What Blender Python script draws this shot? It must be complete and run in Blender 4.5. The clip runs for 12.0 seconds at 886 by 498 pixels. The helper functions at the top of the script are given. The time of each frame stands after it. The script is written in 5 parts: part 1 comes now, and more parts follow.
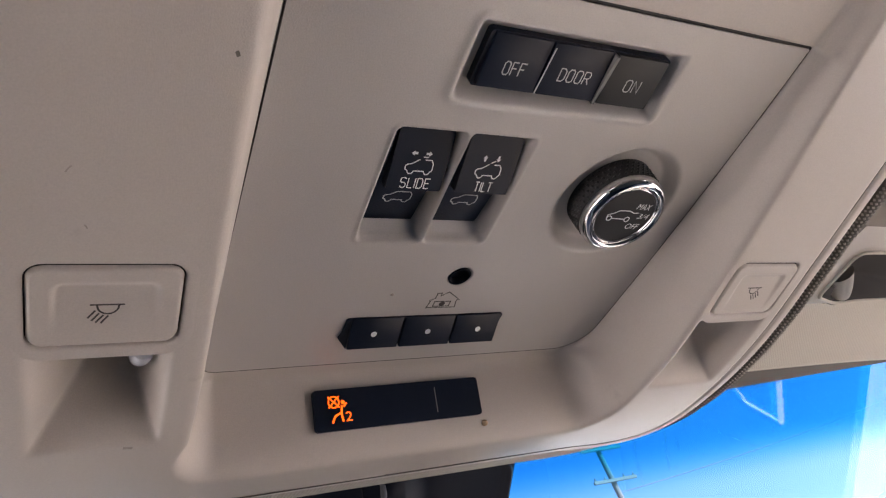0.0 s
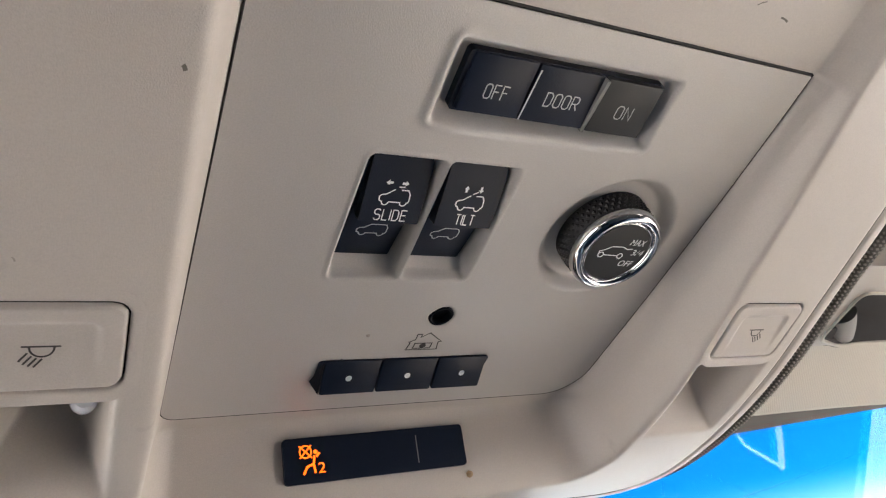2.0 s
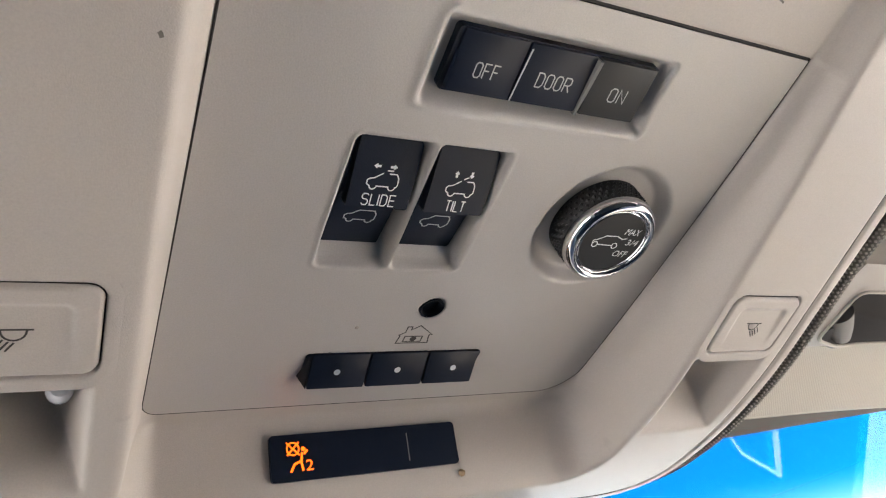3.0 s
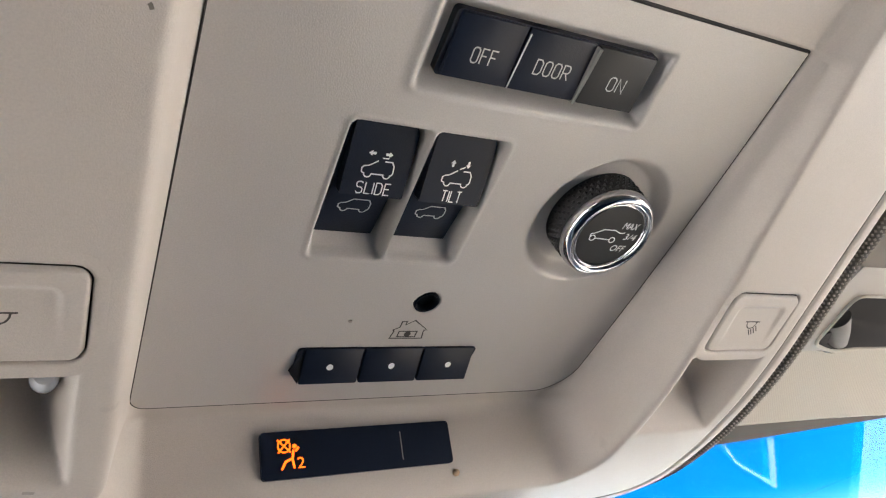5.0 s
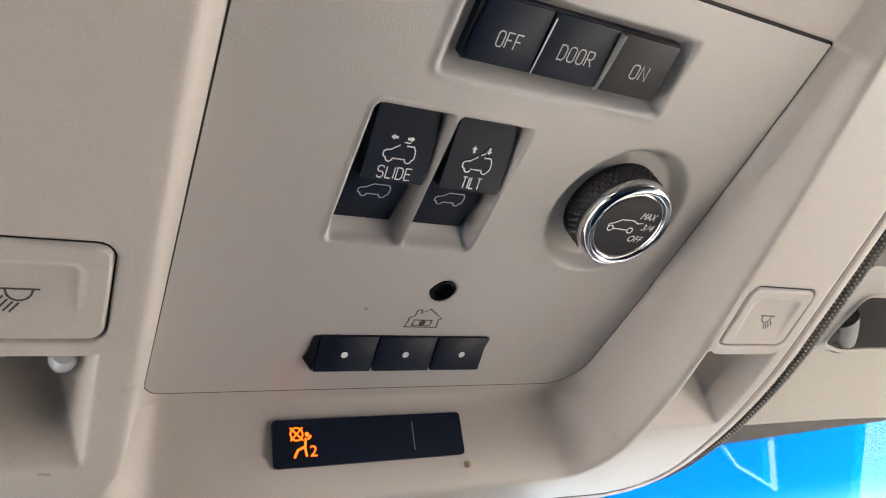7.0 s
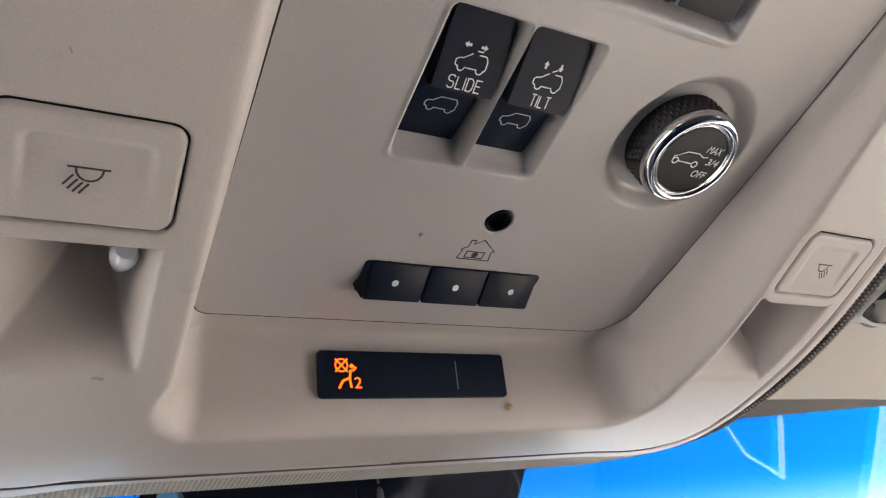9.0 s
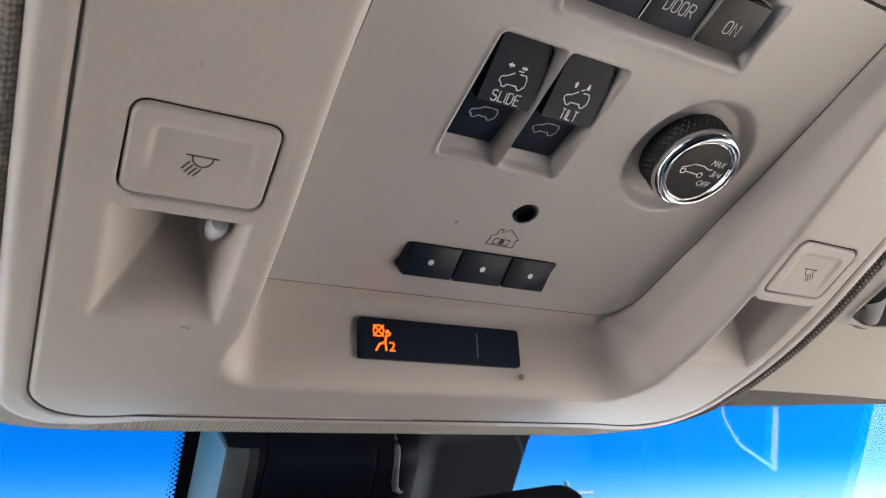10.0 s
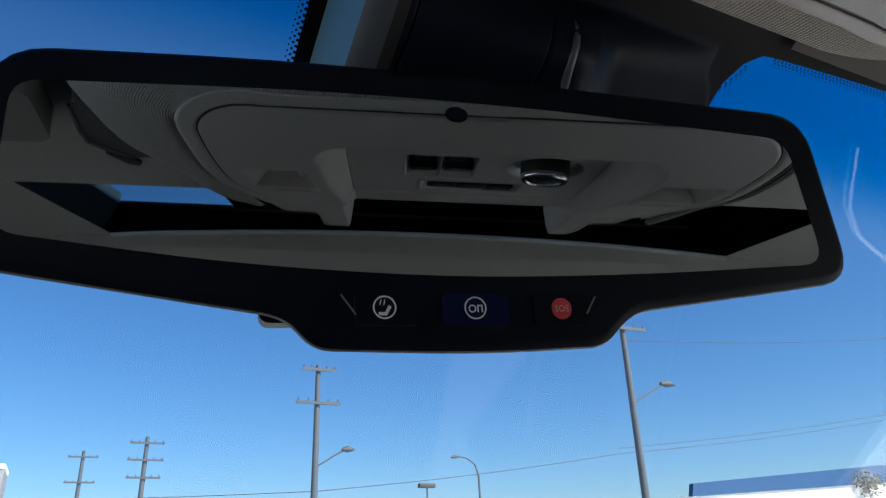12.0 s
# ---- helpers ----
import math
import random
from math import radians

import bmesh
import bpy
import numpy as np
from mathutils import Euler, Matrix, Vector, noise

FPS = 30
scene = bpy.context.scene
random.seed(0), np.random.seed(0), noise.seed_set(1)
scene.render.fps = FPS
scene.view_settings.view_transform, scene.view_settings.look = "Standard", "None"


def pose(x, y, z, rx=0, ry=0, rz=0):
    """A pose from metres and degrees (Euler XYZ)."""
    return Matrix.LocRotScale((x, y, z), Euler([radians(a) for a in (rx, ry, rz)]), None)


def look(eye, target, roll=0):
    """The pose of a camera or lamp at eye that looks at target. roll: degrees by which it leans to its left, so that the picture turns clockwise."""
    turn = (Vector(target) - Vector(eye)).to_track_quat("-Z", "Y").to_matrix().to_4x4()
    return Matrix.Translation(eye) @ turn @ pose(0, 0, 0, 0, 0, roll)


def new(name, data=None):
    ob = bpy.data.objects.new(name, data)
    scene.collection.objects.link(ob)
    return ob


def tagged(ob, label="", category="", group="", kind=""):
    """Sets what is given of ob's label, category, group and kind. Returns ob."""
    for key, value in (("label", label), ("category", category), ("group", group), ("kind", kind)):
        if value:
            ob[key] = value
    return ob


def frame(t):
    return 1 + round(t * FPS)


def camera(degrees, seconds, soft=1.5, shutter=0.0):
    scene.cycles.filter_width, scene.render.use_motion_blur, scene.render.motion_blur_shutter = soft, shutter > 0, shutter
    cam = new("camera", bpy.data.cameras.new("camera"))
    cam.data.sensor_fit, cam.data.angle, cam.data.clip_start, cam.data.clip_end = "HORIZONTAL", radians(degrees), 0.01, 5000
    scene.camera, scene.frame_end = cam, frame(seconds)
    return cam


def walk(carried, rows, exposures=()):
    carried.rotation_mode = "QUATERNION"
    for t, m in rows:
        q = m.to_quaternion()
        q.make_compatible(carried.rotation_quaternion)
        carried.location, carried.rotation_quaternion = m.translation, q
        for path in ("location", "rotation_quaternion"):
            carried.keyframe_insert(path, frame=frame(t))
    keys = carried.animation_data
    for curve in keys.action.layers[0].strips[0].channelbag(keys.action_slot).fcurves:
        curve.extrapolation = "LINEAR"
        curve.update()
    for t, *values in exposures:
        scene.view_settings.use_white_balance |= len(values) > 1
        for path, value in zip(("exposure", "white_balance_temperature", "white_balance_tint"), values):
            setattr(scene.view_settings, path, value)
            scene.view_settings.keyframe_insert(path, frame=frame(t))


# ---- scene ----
cam = camera(63.0, 12.0, soft=1.2, shutter=0.18)
PATH = [
    (0, (-0.1017, -0.1623, 1.5311), (0.8413, 1.1142, 2.7482), -23.69),
    (0.5, (-0.1001, -0.1646, 1.5339), (0.8338, 1.0830, 2.7875), -23.52),
    (1, (-0.0984, -0.1623, 1.5351), (0.8400, 1.0672, 2.8031), -23.74),
    (1.5, (-0.0991, -0.1600, 1.5363), (0.8465, 1.0452, 2.8221), -24.45),
    (2, (-0.0915, -0.1548, 1.5380), (0.8591, 1.0426, 2.8273), -24.66),
    (2.5, (-0.0914, -0.1501, 1.5388), (0.8677, 1.0294, 2.8384), -25.26),
    (3, (-0.0880, -0.1487, 1.5366), (0.8718, 1.0231, 2.8426), -25.27),
    (5, (-0.0865, -0.1437, 1.5354), (0.8837, 1.0018, 2.8569), -25.51),
    (5.5, (-0.0861, -0.1418, 1.5347), (0.8850, 1.0048, 2.8546), -25.42),
    (6, (-0.0891, -0.1399, 1.5350), (0.8838, 1.0014, 2.8582), -25.41),
    (6.5, (-0.0888, -0.1396, 1.5345), (0.8830, 1.0006, 2.8595), -25.19),
    (7, (-0.0899, -0.1391, 1.5351), (0.8819, 1.0032, 2.8582), -24.86),
    (7.5, (-0.0923, -0.1310, 1.5333), (0.8766, 1.0181, 2.8526), -24.31),
    (9.5, (-0.1044, -0.1200, 1.5301), (0.8532, 1.0659, 2.8249), -20.59),
    (10, (-0.1163, -0.1355, 1.5171), (0.8266, 1.0922, 2.7834), -17.44),
    (10.3, (-0.1233, -0.1265, 1.5055), (0.7963, 1.1709, 2.7183), -13.89),
    (10.5, (-0.1272, -0.1051, 1.4949), (0.7699, 1.2593, 2.6498), -11.00),
    (10.8, (-0.1251, -0.0730, 1.4893), (0.7427, 1.3819, 2.5525), -7.15),
    (11, (-0.1194, -0.0570, 1.4867), (0.7323, 1.4482, 2.4912), -5.71),
    (11.2, (-0.1155, -0.0460, 1.4855), (0.7335, 1.4935, 2.4395), -4.95),
    (11.5, (-0.1114, -0.0400, 1.4880), (0.7297, 1.5401, 2.3803), -3.37),
    (12, (-0.1069, -0.0278, 1.4946), (0.7318, 1.6019, 2.2949), -2.31),
]
walk(cam, [(t, look(eye, target, roll)) for t, eye, target, roll in PATH],
     exposures=[(0.0, 3.07, 6760, 21), (0.5, 3.27, 6740, 14), (1.0, 3.36, 6680, 13), (3.0, 3.55, 6580, 12), (5.0, 3.61, 6580, 11), (7.5, 3.61, 6580, 11), (9.5, 3.3, 6560, 15), (10.0, 3.3, 6480, 13), (10.5, 3.42, 6400, 13),
                (10.8, 3.08, 6250, 10), (11.0, 2.6, 6120, 10), (11.2, 2.15, 6120, 10), (11.5, 1.98, 6120, 10), (12.0, 1.86, 6120, 10)])

# ---- world, sun ----
world = bpy.data.worlds.new("sky")
scene.world = world
world.use_nodes = True
wn = world.node_tree
sky = wn.nodes.new("ShaderNodeTexSky")
sky.sky_type, sky.sun_disc = "NISHITA", False
SUN_EL, SUN_AZ = 42.0, 148.0   # degrees; the azimuth runs clockwise from the car's nose
sky.sun_elevation, sky.sun_rotation = radians(SUN_EL), radians(SUN_AZ)
sky.altitude, sky.air_density, sky.dust_density, sky.ozone_density = 300, 1.0, 0.8, 4.0
bg = wn.nodes["Background"]
bg.inputs[1].default_value = 0.055
hue = wn.nodes.new("ShaderNodeHueSaturation")
hue.inputs["Saturation"].default_value = 1.2
wn.links.new(sky.outputs[0], hue.inputs["Color"])
wn.links.new(hue.outputs[0], bg.inputs[0])
sun = new("sun", bpy.data.lights.new("sun", "SUN"))
sun.data.energy, sun.data.angle, sun.data.color = 5.0, radians(0.5), (1.0, 0.95, 0.88)
az, el = radians(SUN_AZ), radians(SUN_EL)
sun.matrix_world = look((0, 0, 30), (-30 * math.sin(az) * math.cos(el), -30 * math.cos(az) * math.cos(el), 30 - 30 * math.sin(el)))


# ---- materials ----
def mat(name, color, rough=0.5, metal=0.0, grain=None, grain_amt=0.0, var=0.0, var_scale=30.0, bump=0.0, bump_scale=900.0,
        coat=0.0, spec=0.5, emit=0.0, weave=0.0, pitch=0.0016, spots=0.0, uv=False, holes=0.55):
    """A plain surface with grain, slow stains and fine relief at real size."""
    m = bpy.data.materials.new(name)
    m.use_nodes = True
    nt = m.node_tree
    b = nt.nodes["Principled BSDF"]
    b.inputs["Base Color"].default_value = (*color, 1)
    b.inputs["Roughness"].default_value, b.inputs["Metallic"].default_value = rough, metal
    b.inputs["Coat Weight"].default_value, b.inputs["Specular IOR Level"].default_value = coat, spec
    geo = nt.nodes.new("ShaderNodeNewGeometry")

    def noise_at(scale, detail=3.0):
        n = nt.nodes.new("ShaderNodeTexNoise")
        n.inputs["Scale"].default_value, n.inputs["Detail"].default_value = scale, detail
        nt.links.new(geo.outputs["Position"], n.inputs["Vector"])
        return n.outputs["Fac"]

    def math_node(op, a, b2):
        n = nt.nodes.new("ShaderNodeMath")
        n.operation = op
        for k, v in enumerate((a, b2)):
            if isinstance(v, (int, float)):
                n.inputs[k].default_value = v
            else:
                nt.links.new(v, n.inputs[k])
        return n.outputs[0]

    if var or grain_amt or spots:
        f = math_node("MULTIPLY_ADD", noise_at(var_scale, 4.0), 2 * var)
        nt.nodes[-1].inputs[2].default_value = 1.0 - var
        if grain_amt:
            g = math_node("MULTIPLY_ADD", noise_at(grain or 1500.0, 2.0), 2 * grain_amt)
            nt.nodes[-1].inputs[2].default_value = 1.0 - grain_amt
            f = math_node("MULTIPLY", f, g)
        if spots:
            s = nt.nodes.new("ShaderNodeMapRange")
            s.inputs[1].default_value, s.inputs[2].default_value = 0.70, 0.76
            s.inputs[3].default_value, s.inputs[4].default_value = 1.0, 1.0 - spots
            nt.links.new(noise_at(75.0, 3.0), s.inputs[0])
            f = math_node("MULTIPLY", f, s.outputs[0])
        mix = nt.nodes.new("ShaderNodeVectorMath")
        mix.operation = "SCALE"
        mix.inputs[0].default_value = color
        nt.links.new(f, mix.inputs["Scale"])
        nt.links.new(mix.outputs[0], b.inputs["Base Color"])
        r = math_node("MULTIPLY_ADD", noise_at(var_scale * 2, 3.0), 0.16)
        nt.nodes[-1].inputs[2].default_value = rough - 0.08
        nt.links.new(r, b.inputs["Roughness"])
    if bump or weave:
        bn = nt.nodes.new("ShaderNodeBump")
        bn.inputs["Distance"].default_value = 0.0004
        bn.inputs["Strength"].default_value = max(bump, weave)
        if weave:
            vor = nt.nodes.new("ShaderNodeTexVoronoi")
            vor.inputs["Scale"].default_value, vor.inputs["Randomness"].default_value = 1 / pitch, 0.12
            if uv:
                vor.voronoi_dimensions = "2D"
                nt.links.new(nt.nodes.new("ShaderNodeUVMap").outputs[0], vor.inputs["Vector"])
            else:
                nt.links.new(geo.outputs["Position"], vor.inputs["Vector"])
            h = math_node("MULTIPLY_ADD", vor.outputs["Distance"], -2.4)
            nt.nodes[-1].inputs[2].default_value = 1.0
            nt.links.new(h, bn.inputs["Height"])
            bn.inputs["Distance"].default_value = 0.0005
            dark = nt.nodes.new("ShaderNodeMapRange")
            dark.inputs[1].default_value, dark.inputs[2].default_value = -0.7, 0.2
            dark.inputs[3].default_value, dark.inputs[4].default_value = holes, 1.0
            nt.links.new(h, dark.inputs[0])
            sc = nt.nodes.new("ShaderNodeVectorMath")
            sc.operation = "SCALE"
            old = b.inputs["Base Color"].links
            if old:
                nt.links.new(old[0].from_socket, sc.inputs[0])
            else:
                sc.inputs[0].default_value = color
            nt.links.new(dark.outputs[0], sc.inputs["Scale"])
            nt.links.new(sc.outputs[0], b.inputs["Base Color"])
        else:
            nt.links.new(noise_at(bump_scale, 2.0), bn.inputs["Height"])
        nt.links.new(bn.outputs[0], b.inputs["Normal"])
    if emit:
        b.inputs["Emission Color"].default_value = (*color, 1)
        b.inputs["Emission Strength"].default_value = emit
    return m


def glass_mat(name, tint, gloss, band=None, band_z=(0.0, 1.0)):
    """Thin glass; band: the tint of a shade band between two heights."""
    m = bpy.data.materials.new(name)
    m.use_nodes = True
    nt = m.node_tree
    nt.nodes.remove(nt.nodes["Principled BSDF"])
    tr, gl = nt.nodes.new("ShaderNodeBsdfTransparent"), nt.nodes.new("ShaderNodeBsdfGlossy")
    mx = nt.nodes.new("ShaderNodeMixShader")
    mx.inputs[0].default_value = gloss
    tr.inputs[0].default_value = (*tint, 1)
    gl.inputs["Roughness"].default_value = 0.01
    if band:
        geo = nt.nodes.new("ShaderNodeNewGeometry")
        sep = nt.nodes.new("ShaderNodeSeparateXYZ")
        nt.links.new(geo.outputs["Position"], sep.inputs[0])
        ramp = nt.nodes.new("ShaderNodeMapRange")
        ramp.interpolation_type = "SMOOTHSTEP"
        ramp.inputs[1].default_value, ramp.inputs[2].default_value = band_z
        nt.links.new(sep.outputs[2], ramp.inputs[0])
        mc = nt.nodes.new("ShaderNodeMix")
        mc.data_type = "RGBA"
        nt.links.new(ramp.outputs[0], mc.inputs["Factor"])
        mc.inputs[6].default_value, mc.inputs[7].default_value = (*tint, 1), (*band, 1)
        nt.links.new(mc.outputs[2], tr.inputs[0])
    nt.links.new(tr.outputs[0], mx.inputs[1])
    nt.links.new(gl.outputs[0], mx.inputs[2])
    nt.links.new(mx.outputs[0], nt.nodes["Material Output"].inputs[0])
    return m


BEIGE = (0.535, 0.48, 0.43)
M_SHELL = mat("moulded_beige_plastic", BEIGE, 0.42, spec=0.55, grain=2400, grain_amt=0.10, var=0.06, var_scale=25, bump=0.22, bump_scale=3800, spots=0.10)
M_PANEL = mat("grained_beige_plastic", (0.515, 0.48, 0.447), 0.34, spec=0.9, grain=2700, grain_amt=0.14, var=0.06, var_scale=22, bump=0.2, bump_scale=3200)
M_FABRIC = mat("headliner_knit", (0.49, 0.452, 0.395), 0.9, var=0.04, var_scale=12, weave=0.8, pitch=0.0014, spec=0.1, uv=True)
M_CEILING = mat("ceiling_knit", (0.49, 0.452, 0.395), 0.9, var=0.04, var_scale=12, weave=0.25, pitch=0.0013, spec=0.1, uv=True, holes=0.8)
M_PLAIN = mat("plain_headliner_edge", (0.49, 0.452, 0.395), 0.9, var=0.04, var_scale=12, spec=0.1, bump=0.3, bump_scale=1500)
M_BLACK = mat("black_switch_plastic", (0.007, 0.012, 0.026), 0.36, spec=0.2, var=0.15, var_scale=80, grain=1800, grain_amt=0.08, bump=0.12, bump_scale=2500)
M_GREYBTN = mat("charcoal_switch_plastic", (0.018, 0.019, 0.021), 0.42, spec=0.28, var=0.12, var_scale=80, grain=1800, grain_amt=0.08, bump=0.12, bump_scale=2500)
M_SEAM = mat("dark_joint", (0.03, 0.027, 0.024), 0.8, var=0.1)
M_GROOVE = mat("taupe_groove", (0.075, 0.065, 0.056), 0.8, var=0.1)
M_MARK = mat("white_printing", (0.82, 0.83, 0.84), 0.5, var=0.05, var_scale=200)
M_GREYMARK = mat("grey_printing", (0.52, 0.53, 0.53), 0.5, var=0.05, var_scale=200)
M_BROWN = mat("dark_printing", (0.05, 0.042, 0.038), 0.6, var=0.05, var_scale=200)
M_CHROME = mat("chrome", (0.66, 0.66, 0.68), 0.08, 1.0, var=0.05, var_scale=150)
M_RUBBER = mat("black_grip", (0.012, 0.012, 0.013), 0.5, var=0.1, var_scale=200)
M_AMBER = mat("amber_light", (1.0, 0.095, 0.004), 0.5, emit=0.36)
M_BULB = mat("frosted_bulb", (0.62, 0.64, 0.68), 0.12, coat=0.8)
M_HOUSING = mat("satin_black_plastic", (0.0055, 0.0075, 0.0125), 0.45, spec=0.1, var=0.2, var_scale=60, grain=1500, grain_amt=0.1, bump=0.1, bump_scale=2200)
M_COVER = mat("smooth_black_plastic", (0.009, 0.012, 0.020), 0.4, spec=0.06, var=0.15, var_scale=40, bump=0.02, bump_scale=1200)
M_MIRROR = mat("mirror_silver", (0.32, 0.37, 0.405), 0.015, 1.0)
# blue-grey and grey put the sky's sheen on the black cover into colour
M_SIDE = mat("cover_side_sky_sheen", (0.065, 0.14, 0.185), 0.35, var=0.1, var_scale=60, bump=0.05, bump_scale=1500)
M_ROUND = mat("cover_edge_sheen", (0.085, 0.095, 0.105), 0.35, var=0.1, var_scale=60, bump=0.05, bump_scale=1500)
M_VISOR = mat("visor_knit", (0.33, 0.31, 0.275), 0.9, var=0.05, var_scale=15, weave=0.4, pitch=0.0013, spec=0.1)
# the same knit at less than half the tone, for the inner visor
M_VISOR_DARK = mat("darker_visor_knit", (0.15, 0.145, 0.14), 0.9, var=0.05, var_scale=15, weave=0.4, pitch=0.0013, spec=0.1)
M_BLUE = mat("navy_button", (0.003, 0.007, 0.042), 0.35, spec=0.2, var=0.1, var_scale=90)
M_RED = mat("red_printing", (0.55, 0.05, 0.06), 0.45, var=0.05, var_scale=200)
M_FRIT = mat("black_glass_print", (0.007, 0.007, 0.008), 0.5, spec=0.1, var=0.1, var_scale=50)
M_GLASS = glass_mat("windshield_glass", (0.80, 0.85, 0.88), 0.055, (0.005, 0.58, 0.79), (1.650, 1.674))
M_SUNROOF = glass_mat("tinted_roof_glass", (0.50, 0.62, 0.70), 0.02)


def film_mat(name, amount):
    """A thin dry film on the glass that scatters a part of the light."""
    m = mat(name, (0.75, 0.78, 0.8), 0.8)
    nt = m.node_tree
    clear, film, mix = nt.nodes.new("ShaderNodeBsdfTransparent"), nt.nodes.new("ShaderNodeBsdfTranslucent"), nt.nodes.new("ShaderNodeMixShader")
    film.inputs[0].default_value, mix.inputs[0].default_value = (0.95, 0.96, 1.0, 1), amount
    nt.links.new(clear.outputs[0], mix.inputs[1])
    nt.links.new(film.outputs[0], mix.inputs[2])
    nt.links.new(mix.outputs[0], nt.nodes["Material Output"].inputs[0])
    return m


M_SMEAR = film_mat("dried_smear", 0.08)
M_SEAL = mat("black_seal", (0.006, 0.006, 0.006), 0.85, spec=0.0, var=0.1, var_scale=20)
M_CLIP = mat("dark_clip_and_hollow_shade", (0.06, 0.058, 0.058), 0.7, spec=0.02, var=0.1, var_scale=60, bump=0.2, bump_scale=1500)
M_CLIPBAR = mat("clip_barrel_plastic", (0.17, 0.16, 0.15), 0.6, var=0.08, var_scale=60, bump=0.2, bump_scale=1500)
M_CLIPRIM = mat("clip_rim_plastic", (0.34, 0.31, 0.275), 0.55, var=0.08, var_scale=60, bump=0.2, bump_scale=1500)
M_STRIP = mat("taupe_strip", (0.085, 0.077, 0.069), 0.7, var=0.08, var_scale=30)
M_DARKTRIM = mat("dark_grey_trim", (0.024, 0.023, 0.022), 0.6, var=0.1, var_scale=20, bump=0.2, bump_scale=1200)
M_GREYTRIM = mat("grey_trim", (0.20, 0.195, 0.19), 0.6, var=0.08, var_scale=30, bump=0.2, bump_scale=1500)
M_CORD = mat("dark_braid", (0.16, 0.147, 0.132), 0.9, var=0.1, var_scale=60, spec=0.1)
M_STITCH = mat("pale_braid", (0.36, 0.33, 0.295), 0.9, var=0.2, var_scale=300, spec=0.1)
M_CABIN = mat("cabin_trim", (0.36, 0.335, 0.30), 0.7, var=0.1, var_scale=4, bump=0.2, bump_scale=700)
M_CARPET = mat("dark_carpet_and_seats", (0.155, 0.14, 0.122), 0.9, var=0.15, var_scale=5, bump=0.4, bump_scale=500)
M_SEAT = mat("dark_seat_fabric", (0.03, 0.028, 0.026), 0.9, var=0.15, var_scale=5, bump=0.4, bump_scale=500)
M_BOUNCE = mat("pale_bounce_surface", (0.80, 0.73, 0.61), 0.85, var=0.1, var_scale=6, bump=0.4, bump_scale=500)
M_DASH = mat("dash_vinyl", (0.07, 0.066, 0.06), 0.65, var=0.1, var_scale=6, bump=0.3, bump_scale=900)
M_HOOD = mat("taupe_body_paint", (0.24, 0.215, 0.185), 0.4, coat=0.2, var=0.04, var_scale=3)
M_ASPHALT = mat("sunlit_concrete", (0.55, 0.525, 0.49), 0.9, var=0.25, var_scale=0.4, grain=60, grain_amt=0.2)
M_WOOD = mat("weathered_pole_wood", (0.06, 0.066, 0.075), 0.85, var=0.2, var_scale=3, grain=40, grain_amt=0.2)
M_STEEL = mat("galvanised_steel", (0.045, 0.05, 0.055), 0.7, 0.0, var=0.1, var_scale=2)
M_WIRE = mat("weathered_cable", (0.03, 0.03, 0.035), 0.6, var=0.1)
M_WALLW = mat("white_wall_cladding", (0.72, 0.72, 0.70), 0.7, var=0.06, var_scale=0.5)
M_ROOFB = mat("blue_metal_fascia", (0.008, 0.045, 0.115), 0.5, var=0.08, var_scale=0.6)
M_LEAF = mat("dry_foliage", (0.10, 0.085, 0.04), 0.8, var=0.3, var_scale=3)
M_SCUFF = mat("scuffed_plastic", (0.40, 0.355, 0.315), 0.7, var=0.3, var_scale=700)
M_DIRT = mat("dark_scuff", (0.16, 0.14, 0.12), 0.7, var=0.3, var_scale=700)
M_TAN = mat("tan_crumb", (0.42, 0.30, 0.17), 0.7, var=0.2, var_scale=400)

# ---- geometry helpers; lengths of the car's parts in millimetres from the middle of the switch bar ----
ORIGIN = Vector((0, 0, 1.65))
CX = 3.0                     # the car's middle line


def mm(x, y, z):
    return ORIGIN + Vector((x, y, z)) * 0.001


class Frame:
    """A flat frame: origin, right, up, and the normal towards the viewer."""

    def __init__(self, o, right, up):
        self.o, self.r, self.u = Vector(o), Vector(right).normalized(), Vector(up).normalized()
        self.n = self.r.cross(self.u).normalized()

    def __call__(self, a, b, c=0.0):
        p = self.o + self.r * a + self.u * b + self.n * c
        return mm(*p)


def thing(name, at, label, category, group="", kind=""):
    ob = new(name)
    ob.location = at
    ob.empty_display_size = 0.02
    return tagged(ob, label, category, group, kind)


def base_of(ob):
    p = Vector((0, 0, 0))
    while ob:
        p, ob = p + ob.location, ob.parent
    return p


def part(name, bm, material, parent=None, label="", smooth=True, angle=40):
    """One mesh object from a bmesh in world metres, under parent."""
    me = bpy.data.meshes.new(name)
    if parent:
        bmesh.ops.translate(bm, verts=bm.verts, vec=-base_of(parent))
    if len(bm.faces) > 2 and any(len(e.link_faces) > 1 for e in bm.edges):
        bmesh.ops.recalc_face_normals(bm, faces=bm.faces)
    bm.to_mesh(me)
    bm.free()
    return finish(name, me, material, parent, label, smooth, angle)


def finish(name, me, material, parent, label="", smooth=True, angle=40):
    me.materials.append(material)
    if smooth:
        me.shade_smooth()
        me.set_sharp_from_angle(angle=radians(angle))
    ob = new(name, me)
    ob.parent = parent
    return tagged(ob, label) if label else ob


def sheet(name, verts, quads, material, parent=None, label="", angle=60):
    me = bpy.data.meshes.new(name)
    off = base_of(parent) if parent else Vector((0, 0, 0))
    me.from_pydata([Vector(v) - off for v in verts], [], quads)
    me.update()
    return finish(name, me, material, parent, label, True, angle)


